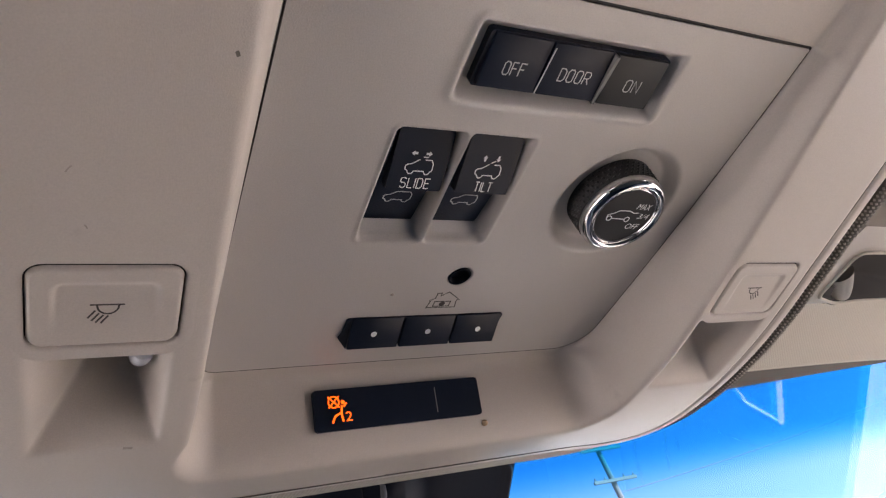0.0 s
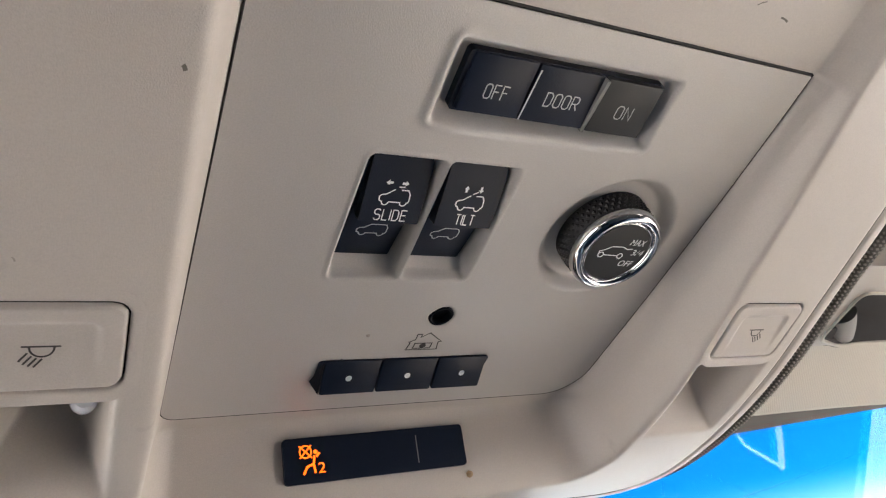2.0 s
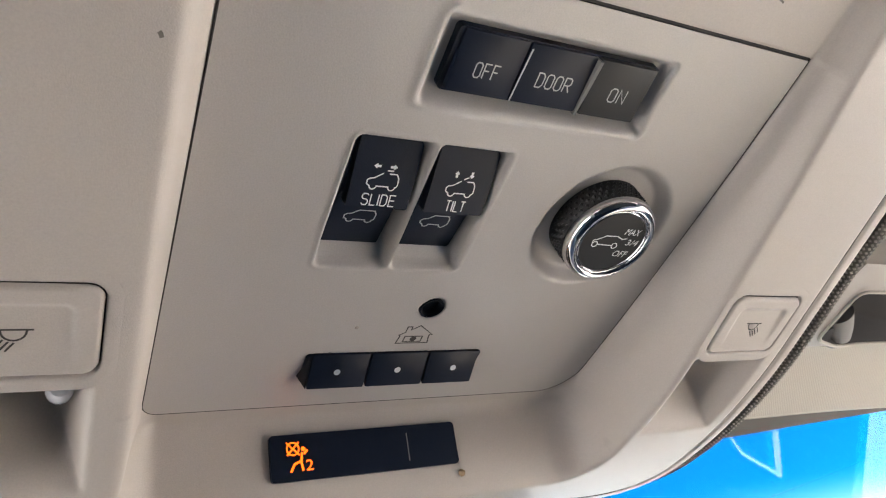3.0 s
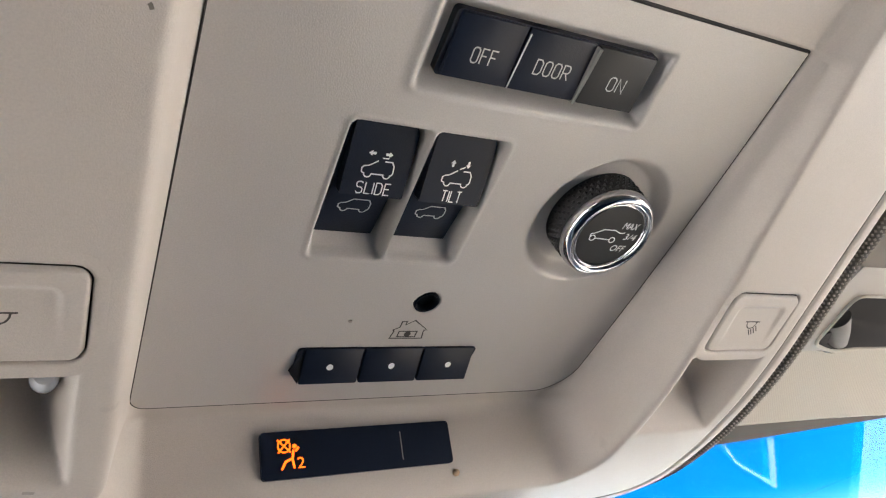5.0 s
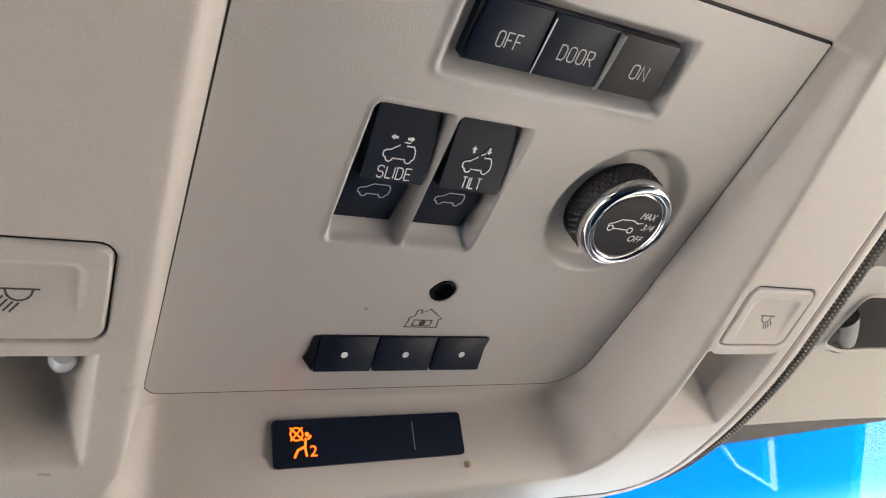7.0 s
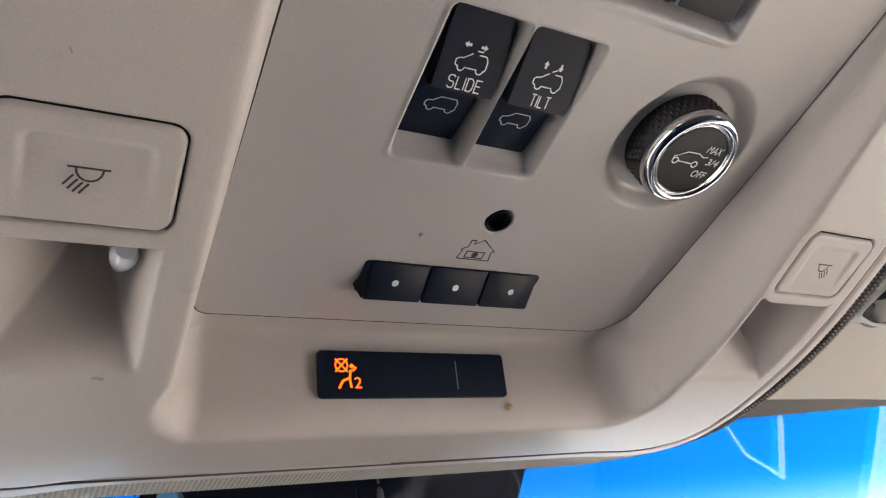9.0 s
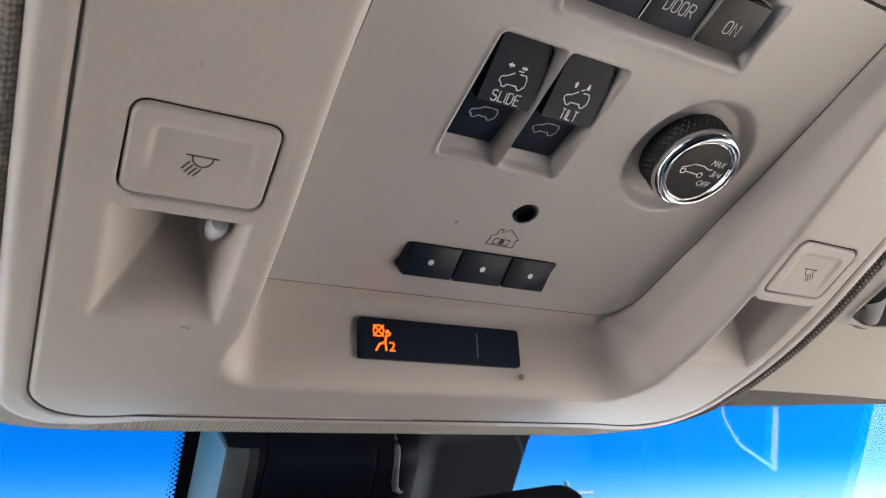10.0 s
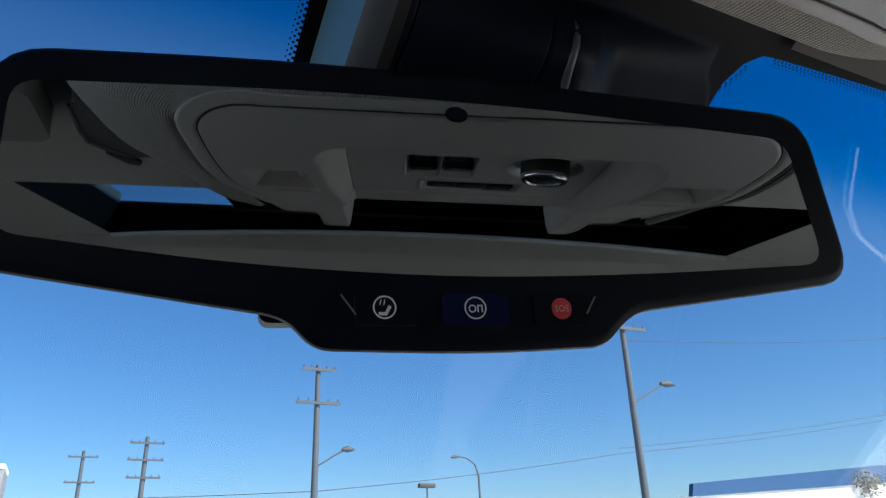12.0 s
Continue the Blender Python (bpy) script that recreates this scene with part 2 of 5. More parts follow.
def lay_lengths(ob, coords):
    """Gives a sheet a flat map in metres, so that its knit keeps its size."""
    layer = ob.data.uv_layers.new(name="lengths")
    for lp in ob.data.loops:
        layer.data[lp.index].uv = coords[lp.vertex_index]


def grid_sheet(name, f, us, vs, material, parent=None, label="", angle=60, flip=False):
    """A sheet through f(u, v), world metres, on a grid."""
    verts = [f(u, v) for v in vs for u in us]
    n = len(us)
    quads = [(j * n + i, j * n + i + 1, (j + 1) * n + i + 1, (j + 1) * n + i) for j in range(len(vs) - 1) for i in range(n - 1)]
    if flip:
        quads = [q[::-1] for q in quads]
    return sheet(name, verts, quads, material, parent, label, angle)


def mesh_bm(verts, faces):
    bm = bmesh.new()
    vs = [bm.verts.new(v) for v in verts]
    for f in faces:
        bm.faces.new([vs[i] for i in f])
    return bm


def prism(fr, outline, c0, c1, bevel=0.0, seg=2):
    """An outline in a frame, drawn out from c0 to c1 along its normal, edges rounded."""
    n = len(outline)
    verts = [fr(a, b, c0) for a, b in outline] + [fr(a, b, c1) for a, b in outline]
    faces = [tuple(range(n))[::-1], tuple(range(n, 2 * n))] + [(i, (i + 1) % n, n + (i + 1) % n, n + i) for i in range(n)]
    bm = mesh_bm(verts, faces)
    if bevel:
        edges = [e for e in bm.edges if len(e.link_faces) == 2 and e.calc_face_angle(0) > 0.6]
        bmesh.ops.bevel(bm, geom=edges, offset=bevel * 0.001, segments=seg, profile=0.6, affect="EDGES", clamp_overlap=True)
    return bm


def rrect(x0, x1, y0, y1, r, n=5):
    pts = []
    for cx, cy, a0 in ((x1 - r, y1 - r, 0), (x0 + r, y1 - r, 90), (x0 + r, y0 + r, 180), (x1 - r, y0 + r, 270)):
        for k in range(n + 1):
            a = radians(a0 + 90 * k / n)
            pts.append((cx + r * math.cos(a), cy + r * math.sin(a)))
    return pts


def circle(cx, cy, r, n=32, ry=None):
    return [(cx + r * math.cos(2 * math.pi * k / n), cy + (ry or r) * math.sin(2 * math.pi * k / n)) for k in range(n)]


def lathe(fr, profile, n=48):
    """Rings of (radius, height along the frame's normal)."""
    verts, faces = [], []
    for r, h in profile:
        verts += [fr(r * math.cos(2 * math.pi * k / n), r * math.sin(2 * math.pi * k / n), h) for k in range(n)]
    for j in range(len(profile) - 1):
        faces += [(j * n + k, j * n + (k + 1) % n, (j + 1) * n + (k + 1) % n, (j + 1) * n + k) for k in range(n)]
    faces.append(tuple(range(n))[::-1])
    faces.append(tuple((len(profile) - 1) * n + k for k in range(n)))
    return mesh_bm(verts, faces)


def strokes(fr, lines, w, c=0.15, bm=None):
    """Printed lines of width w: each polyline a flat raised ribbon."""
    bm = bm or bmesh.new()
    for pts in lines:
        P = [Vector(p) for p in pts]
        closed = (P[0] - P[-1]).length < 1e-6
        if closed:
            P = P[:-1]
        n, L, R = len(P), [], []
        for i, p in enumerate(P):
            a = P[i - 1] if (i or closed) else p
            b = P[(i + 1) % n] if (i < n - 1 or closed) else p
            d1 = (p - a).normalized() if (p - a).length > 1e-9 else (b - p).normalized()
            d2 = (b - p).normalized() if (b - p).length > 1e-9 else d1
            d = (d1 + d2).normalized() if (d1 + d2).length > 1e-6 else d1
            k = min(1.6, 1 / max(0.4, abs(d.dot(d1))))
            o = Vector((-d.y, d.x)) * (w / 2 * k)
            L.append((p + o, bm.verts.new(fr(*(p + o), c))))
            R.append((p - o, bm.verts.new(fr(*(p - o), c))))
        for i in range(n if closed else n - 1):
            j = (i + 1) % n
            bm.faces.new((R[i][1], R[j][1], L[j][1], L[i][1]))
    return bm


def fill(fr, outline, c=0.15, bm=None):
    bm = bm or bmesh.new()
    bm.faces.new([bm.verts.new(fr(a, b, c)) for a, b in outline])
    return bm


def lettering(name, text, fr, a, b, height, material, parent, c=0.15, width=None, slant=0.0):
    """Words centred on (a, b) of the frame; height of the capitals."""
    cu = bpy.data.curves.new(name, "FONT")
    cu.body, cu.align_x, cu.align_y, cu.size, cu.resolution_u = text, "CENTER", "CENTER", 1.0, 3
    tmp = new(name, cu)
    dg = bpy.context.evaluated_depsgraph_get()
    me = bpy.data.meshes.new_from_object(tmp.evaluated_get(dg))
    bpy.data.objects.remove(tmp)
    co = np.array([v.co[:] for v in me.vertices])
    lo, hi = co.min(0), co.max(0)
    mid = (lo + hi) / 2
    k = height / (hi[1] - lo[1])
    kx = width / (hi[0] - lo[0]) if width else k
    off = base_of(parent)
    for v, p in zip(me.vertices, co):
        v.co = fr(a + (p[0] - mid[0]) * kx + slant * (p[1] - mid[1]) * k, b + (p[1] - mid[1]) * k, c) - off
    return finish(name, me, material, parent, smooth=False)


GLYPHS = {
    "O": [[(0.14, 0), (0.42, 0), (0.56, 0.15), (0.56, 0.85), (0.42, 1), (0.14, 1), (0, 0.85), (0, 0.15), (0.14, 0)]],
    "D": [[(0, 0), (0.38, 0), (0.56, 0.2), (0.56, 0.8), (0.38, 1), (0, 1), (0, 0)]],
    "F": [[(0, 0), (0, 1), (0.54, 1)], [(0, 0.53), (0.44, 0.53)]],
    "R": [[(0, 0), (0, 1), (0.42, 1), (0.56, 0.87), (0.56, 0.6), (0.42, 0.47), (0, 0.47)], [(0.28, 0.47), (0.58, 0)]],
    "N": [[(0, 0), (0, 1), (0.56, 0), (0.56, 1)]],
    "S": [[(0, 0.15), (0.13, 0), (0.43, 0), (0.56, 0.13), (0.56, 0.38), (0.43, 0.5), (0.13, 0.52), (0, 0.64), (0, 0.87), (0.13, 1), (0.43, 1), (0.56, 0.87)]],
    "L": [[(0, 1), (0, 0), (0.5, 0)]],
    "I": [[(0, 0), (0, 1)]],
    "E": [[(0.54, 0), (0, 0), (0, 1), (0.54, 1)], [(0, 0.52), (0.46, 0.52)]],
    "T": [[(0, 1), (0.56, 1)], [(0.28, 1), (0.28, 0)]],
}


def switch_word(text, fr, a, b, height, width, line, material, parent, c=0.12):
    """Narrow squared capitals of even line width, centred on (a, b)."""
    lines, x = [], 0.0
    for ch in text:
        lines += [[(x + p, q) for p, q in ln] for ln in GLYPHS[ch]]
        x += max(p for ln in GLYPHS[ch] for p, q in ln) + 0.24
    k = width / (x - 0.24)
    return part("lettering", strokes(fr, [[(a + p * k - width / 2, b + (q - 0.5) * height) for p, q in ln] for ln in lines], line, c), material, parent, smooth=False)


def smooth_outline(corners, r, n=5):
    """Rounds the corners of a polygon; r: a radius for all or one for each."""
    out = []
    for i, p in enumerate(corners):
        a, b, c = Vector(corners[i - 1]), Vector(p), Vector(corners[(i + 1) % len(corners)])
        k = r[i] if isinstance(r, (list, tuple)) else r
        d1, d2 = min(k, (a - b).length * 0.45), min(k, (c - b).length * 0.45)
        s, e = b + (a - b).normalized() * d1, b + (c - b).normalized() * d2
        for j in range(n + 1):
            t = j / n
            out.append(tuple((1 - t) ** 2 * s + 2 * t * (1 - t) * b + t * t * e))
    return out


def tube(points, radius, n=6, bm=None):
    """A round bar along world points."""
    bm = bm or bmesh.new()
    rings = []
    for i, p in enumerate(points):
        p = Vector(p)
        d = (Vector(points[min(i + 1, len(points) - 1)]) - Vector(points[max(i - 1, 0)])).normalized()
        x = d.orthogonal().normalized() if abs(d.z) > 0.99 else d.cross(Vector((0, 0, 1))).normalized()
        y = d.cross(x)
        r = radius[i] if isinstance(radius, (list, tuple)) else radius
        rings.append([bm.verts.new(p + x * r * math.cos(2 * math.pi * k / n) + y * r * math.sin(2 * math.pi * k / n)) for k in range(n)])
    for a, b in zip(rings, rings[1:]):
        for k in range(n):
            bm.faces.new((a[k], a[(k + 1) % n], b[(k + 1) % n], b[k]))
    bm.faces.new(rings[0][::-1])
    bm.faces.new(rings[-1])
    return bm


def box(x0, x1, y0, y1, z0, z1, bevel=0.0, seg=2):
    """A box in world metres."""
    bm = mesh_bm([(x, y, z) for z in (z0, z1) for y in (y0, y1) for x in (x0, x1)],
                 [(0, 2, 3, 1), (4, 5, 7, 6), (0, 1, 5, 4), (2, 6, 7, 3), (0, 4, 6, 2), (1, 3, 7, 5)])
    if bevel:
        bmesh.ops.bevel(bm, geom=bm.edges[:], offset=bevel, segments=seg, profile=0.6, affect="EDGES", clamp_overlap=True)
    return bm


def sstep(a, b, x):
    t = min(1.0, max(0.0, (x - a) / (b - a)))
    return t * t * (3 - 2 * t)


def sd_rect(x, y, x0, x1, y0, y1, r):
    """Signed distance to a rounded rectangle."""
    qx, qy = abs(x - (x0 + x1) / 2) - (x1 - x0) / 2 + r, abs(y - (y0 + y1) / 2) - (y1 - y0) / 2 + r
    return math.hypot(max(qx, 0), max(qy, 0)) + min(max(qx, qy), 0) - r


def poly_dist(x, y, outline):
    """Signed distance to a closed outline, negative inside."""
    best, inside = 1e9, False
    for (ax, ay), (bx, by) in zip(outline, outline[1:] + outline[:1]):
        ex, ey = bx - ax, by - ay
        t = min(1.0, max(0.0, ((x - ax) * ex + (y - ay) * ey) / max(1e-9, ex * ex + ey * ey)))
        best = min(best, math.hypot(x - ax - t * ex, y - ay - t * ey))
        if (ay > y) != (by > y) and x < ax + (y - ay) * ex / ey:
            inside = not inside
    return -best if inside else best


# ======== overhead console ========
console = thing("overhead_console", mm(CX, -20, 20), "beige moulded plastic overhead console with switches and map lamps", "console")
PZ = 3.0                                  # height of the switch panel's face
WELL, FRONT, REAR = 68.3, 18.0, -111.5    # half width, front and rear of the panel


def well(u, y):
    """Half width of the panel's well; the far side is slightly bowed."""
    return WELL + (1.7 * max(0.0, 1 - ((y + 47) / 65) ** 2) if u > 0 else 0.0)


def rim(y):
    """Height of the console's lower skin along the car."""
    if y < -150:
        return 0.884 - 0.04 * (y + 150)
    return -22.3 + 0.0021 * (y - 8) ** 2 if y > -32 else -18.94 - 0.168 * (y + 32)


LX0, LX1, LY0, LY1 = 81.5, 110.0, -48.8, -28.0     # map lamp button, from the middle line
OUT_F = 78.0


def out(side):
    """Half width and corner radius; the driver's side is slightly wider and squarer."""
    return (128.6, 34.0) if side < 0 else (124.0, 40.0)


def lip(side):
    return 8.4 if side < 0 else 7.0


def half_width(y, side=1):
    w, r = out(side)
    if y > OUT_F - r:
        return w - r + r * math.sqrt(max(0, 1 - ((y - OUT_F + r) / r) ** 2))
    if y < -190:
        return 70 + (w - 94) * math.sqrt(max(0, 1 - ((-190 - y) / 55) ** 2))
    if y < -120:
        k = min(1.0, (-120 - y) / 70)
        return w - 24 + 24 * math.sqrt(max(0, 1 - k * k))
    return w


def edge_dist(u, y):
    """Distance inwards from the console's outline, roughly."""
    w, r = out(u)
    a = abs(u)
    if y > OUT_F - r and a > w - r:
        return r - math.hypot(a - w + r, y - OUT_F + r)
    return min(half_width(y, u) - a, OUT_F - y)


def bow(u, y):
    """The front edge is drawn in a little towards the middle."""
    return y - 6.6 * sstep(126, 78, abs(u)) * sstep(40, OUT_F, y)


def shell_z(u, y):
    r = rim(y)
    floor = PZ + 1.6 if y > REAR else PZ - 0.4 + (REAR - y) * 0.05
    if abs(u) < WELL - 7 and REAR + 1.5 < y < FRONT - 5:
        floor = PZ + 16
    # rounded corner where the side and front walls meet
    rc = 7.5 if u > 0 else 5.0
    ax, ay = abs(u) - well(u, y) + rc, y - FRONT + rc
    if ax > 0 and ay > 0:
        th = math.atan2(ay, ax) / (math.pi / 2)
        d, w = math.hypot(ax, ay) - rc, th * th * (3 - 2 * th)
    else:
        d, w = max(ax, ay) - rc, 1.0 if ay > ax else 0.0
    q = max(0.0, d) / ((8.0 if u > 0 else 6.6) * (1 - w) + 19.0 * w)
    k = q * 1.08
    m = 0.12 if u > 0 else 0.11
    side = k if k < 1 - m else 1 - m * math.exp(-(k - 1 + m) / m)
    if u > 0:                                # the far wall steepens towards its top edge
        side = 0.68 * side + 0.32 * sstep(0.62, 1.08, q)
    side += 0.07 * sstep(0.0, 0.10, q) * sstep(0.55, 0.15, q)      # a rounded bead beside the panel
    front = sstep(0.28, 1.12, q)
    f = side * (1 - w) + front * w
    z = floor + (r - floor) * f if q > 0 else floor
    if q <= 0:
        return z
    a = abs(u)
    # pocket of the map lamp button
    d = sd_rect(a, y, LX0 - 0.6, LX1 + 0.6, LY0 - 0.6, LY1 + 0.6, 3.5)
    z += 3.5 * sstep(1.5, 0.8, d)
    # hollow of the map lamp: deep at the back, running out to the front
    inner, outer, back, fore = a - (79.6 if u > 0 else 82.4), 110.5 - a, y + 25.6, 9.0 - y
    if min(inner, outer, back, fore) > -1:
        h = min(2.8 * inner, 1.35 * outer, 9.0 * back, 1.15 * fore, 20.0)
        z += max(0.0, h) if h > 0.6 else 0.6 * math.exp((h - 0.6) / 0.6)
    e = edge_dist(u, y)
    z += 1.0 * math.exp(-((e - lip(u)) / 0.75) ** 2)
    rr = 3.5 - 2.9 * sstep(40, 70, y)
    if e < rr:
        z += 1.14 * rr * (1 - math.sqrt(max(0, 1 - ((rr - e) / rr) ** 2)))
    # two tongues run on behind the switch panel
    if y < -138:
        z += 1.6 * (-138 - y) * sstep(78, 66, abs(u))
    if y < -172:
        z += 0.09 * (-172 - max(y, -190)) ** 2 * sstep(96, 104, abs(u))
    if y < -224:
        z += 0.06 * (-224 - y) ** 2
    return z


ys = [-244.0 + 0.8 * k for k in range(353)]
ys = [y for y in ys if y < OUT_F - 40] + [OUT_F - 40 + 40 * math.sin(radians(90 * k / 72)) for k in range(73)]
us = [-1 + 2 * k / 330 for k in range(331)]


def rear_cut(u, y):
    """Between the tongues the console stops short behind the panel."""
    return y if y > -138 else -138 + (y + 138) * sstep(68, 76, abs(u))


grid_sheet("shell", lambda s, y: mm(CX + s * half_width(y, s), bow(s * half_width(y, s), rear_cut(s * half_width(y, s), y)), shell_z(s * half_width(y, s), y)), us, ys, M_SHELL, console, angle=75, flip=True)

# dark joint line that runs round the console inside its lip
jl = []
for sd in (1, -1):
    w, r = out(sd)
    run = [(half_width(y, sd) - lip(sd), y) for y in [-122 + 2 * k for k in range(90)] if y < OUT_F - r]
    run += [(w - r + (r - lip(sd)) * math.cos(radians(a)), OUT_F - r + (r - lip(sd)) * math.sin(radians(a))) for a in range(0, 91, 6)]
    run = [(sd * u, y) for u, y in run]
    jl += run if sd > 0 else run[::-1]
part("shell_joint", tube([mm(CX + u, bow(u, y), shell_z(u, y) - 0.05 - 0.6 * sstep(46, 68, y)) for u, y in jl], 0.0004, 6), M_GROOVE, console)
# small scuffs on the shell
for x, y, dx, dy, w in ((-86, 10.5, 2.2, 0.4, 1.0), (-100, -70, 1.0, -1.4, 0.3), (-97, -58, 0.5, 0.9, 0.3)):
    vs = [(x - CX - dx / 2, y - dy / 2), (x - CX, y - 0.15), (x - CX + dx / 2, y + dy / 2)]
    part("scuff", strokes(lambda a, b, c=0.0: mm(CX + a, b, shell_z(a, b) - c), [vs], w, 0.06), M_SCUFF, console)

for x, y, dx, dy, w in ((50.0, -122.0, 2.6, 0.5, 0.45), (41.0, -124.0, 2.2, -1.2, 0.25), (-74.7, -94.3, 0.5, 0.9, 0.7)):
    vs = [(x - CX - dx / 2, y - dy / 2), (x - CX, y - 0.15), (x - CX + dx / 2, y + dy / 2)]
    part("scuff", strokes(lambda a, b, c=0.0: mm(CX + a, b, shell_z(a, b) - c), [vs], w, 0.06), M_DIRT, console, "dark scuff")

# switch panel with its hollows
SL = [(-34.0, -15.9), (-14.9, 3.9)]     # sunroof switches, across
SLY0, SLY1 = -74.3, -37.4
KX, KY = 42.0, -54.3                     # knob
HX, HY = 3.0, -22.7                      # microphone hole
DOME = (-24.6, 34.2, -103.0, -84.0)      # cabin light switch


def panel_z(x, y):
    z = PZ
    d = sd_rect(x, y, *DOME, 1.2)
    z += 3.4 * sstep(0.5, -2.4, d) - 0.8 * math.exp(-((d - 1.0) / 0.9) ** 2) * sstep(8, -4, min(x + 25, -84 - y))
    for x0, x1 in SL:
        d = sd_rect(x, y, x0, x1, SLY0, SLY1, 1.5)
        deep = min(6.5, 1.6 + max(0.0, 0.72 * (SLY1 - y)))
        z += deep * sstep(0.2, -1.1, d) - 0.35 * math.exp(-((d - 0.6) / 0.5) ** 2)
    r = math.hypot(x - KX, y - KY)
    z += 4.2 * sstep(21.2, 17.0, r)
    r = math.hypot(x - HX, y - HY)
    z += 9.0 * sstep(3.8, 2.9, r)
    return z


py = [REAR + 0.6 + (FRONT - 0.7 - REAR) * k / 240 for k in range(241)]
ps = [-1 + 2 * k / 270 for k in range(271)]


def panel_half(s, y, gap=None):
    """Half width of the panel, with rounded front corners."""
    r = 13.0 if s > 0 else 4.0
    w = well(s, y) - ((0.3 if s > 0 else 0.05) if gap is None else gap)
    if y > FRONT - r:
        w -= r - math.sqrt(max(0, r * r - (y - FRONT + r) ** 2))
    return w


def panel_point(s, y):
    x = CX + s * panel_half(s, y)
    return mm(x, y, panel_z(x, y))


panel = grid_sheet("switch_panel", panel_point, ps, py, M_PANEL, console, "grained beige switch panel", angle=75, flip=True)
DOWN = lambda x, y, z=PZ: Frame((x, y, z), (1, 0, 0), (0, -1, 0))   # a frame that is read from below

# dark joint round the panel
bmj = bmesh.new()
run = [REAR + (FRONT - REAR - 15) * k / 20 for k in range(20)] + [FRONT - 15 + 15 * math.sin(radians(90 * k / 14)) for k in range(15)]
joint = [(CX - panel_half(-1, y, 0.02), y) for y in run] + [(CX + panel_half(1, y, 0.15), y) for y in reversed(run)]
tube([mm(x, y, PZ + 0.2) for x, y in joint], 0.00025, 6, bmj)
tube([mm(CX - 68, REAR, PZ + 0.9), mm(CX + 68, REAR, PZ + 0.9)], 0.0008, 6, bmj)
part("panel_joint", bmj, M_SEAM, panel)

# cabin light switch: three keys
dome = part("dome_switch_base", prism(DOWN(0, 0), [(a, -b) for a, b in rrect(-20.9, 30.6, -100.6, -86.5, 1)], -4.5, -1.2, 0.3), M_BLACK, console)


def wedge(fr, x0, x1, y0, y1, z_rear, z_front, depth=5.0, bevel=0.5):
    """A key read from below: its face runs from z_rear (back) to z_front."""
    v = [(x0, y0, z_rear), (x1, y0, z_rear), (x1, y1, z_front), (x0, y1, z_front)]
    verts = [mm(x, y, z) for x, y, z in v] + [mm(x, y, max(z_rear, z_front) + depth) for x, y, z in v]
    bm = mesh_bm(verts, [(0, 1, 2, 3), (7, 6, 5, 4), (0, 4, 5, 1), (1, 5, 6, 2), (2, 6, 7, 3), (3, 7, 4, 0)])
    bmesh.ops.bevel(bm, geom=bm.edges[:], offset=bevel * 0.001, segments=2, profile=0.6, affect="EDGES", clamp_overlap=True)
    return bm


for word, x0, x1, zr, zf, m_, tw in (("OFF", -19.9, -4.7, 3.7, 2.7, M_BLACK, 5.6), ("DOOR", -4.3, 12.9, 3.6, 2.6, M_BLACK, 8.8), ("ON", 13.5, 29.4, 2.9, 2.0, M_GREYBTN, 4.5)):
    key = part(word.lower() + "_key", wedge(None, x0, x1, -100.4, -87.2, zr, zf, 4.0, 0.5), m_, console, "dark key printed " + word)
    yc = -93.6
    zc = zr + (zf - zr) * (yc + 100.2) / 13.8
    fr = Frame((x0 / 2 + x1 / 2 + 0.2, yc, zc), (1, 0, 0), (0, -13.8, zr - zf))
    switch_word(word, fr, 0, -1.0 if word == "OFF" else -0.6, 3.2, tw, 0.29, M_GREYMARK, key)
# flat pale line painted as the bevel highlight between OFF and DOOR
part("key_edge", strokes(DOWN(0, 0, 3.0), [[(-4.5, 99.6), (-4.5, 87.2)]], 0.4, 0.5), M_GREYMARK, dome)
part("key_edge", prism(DOWN(13.2, -93.3, 3.4), [(-0.45, -6.6), (0.45, -6.6), (0.45, 6.6), (-0.45, 6.6)], -2, 1.0, 0.2), M_GREYTRIM, dome)


# sunroof switches
def arrow(cx, cy, ang, s=1.0):
    pts = [(-1, -0.35), (0, -0.35), (0, -0.8), (1, 0), (0, 0.8), (0, 0.35), (-1, 0.35)]
    c, n = math.cos(radians(ang)), math.sin(radians(ang))
    return [(cx + s * (c * a - n * b), cy + s * (n * a + c * b)) for a, b in pts]


def arc(cx, cy, r, a0, a1, n=8):
    return [(cx + r * math.cos(radians(a0 + (a1 - a0) * k / n)), cy + r * math.sin(radians(a0 + (a1 - a0) * k / n))) for k in range(n + 1)]


def car_icon(fr, s, roof="closed"):
    """An outlined car, nose to the left."""
    low = [(-4.9, -0.9), (-5.0, 0.4), (-4.4, 1.0), (-2.9, 1.3)]
    under = [(4.6, -1.2), (4.3, -1.3)] + arc(3.1, -1.3, 1.1, 0, -180)[0:] + [(-1.8, -1.3)] + arc(-2.9, -1.3, 1.1, 0, -180) + [(-4.9, -0.9)]
    if roof == "closed":
        lines = [low + [(-1.0, 2.9), (4.0, 2.9), (4.8, 1.6), (4.9, -0.6), (4.6, -1.2)] + under[1:]]
    else:
        lines = [low + [(-0.4, 3.0)], [(1.6, 2.9), (4.0, 2.9), (4.8, 1.6), (4.9, -0.6), (4.6, -1.2)] + under[1:]]
        lines.append([(0.6, 3.9), (2.6, 3.9)] if roof == "slide" else [(0.2, 3.5), (1.9, 4.4)])
    return strokes(fr, [[(a * s, b * s) for a, b in ln] for ln in lines], 0.29, 0.14)


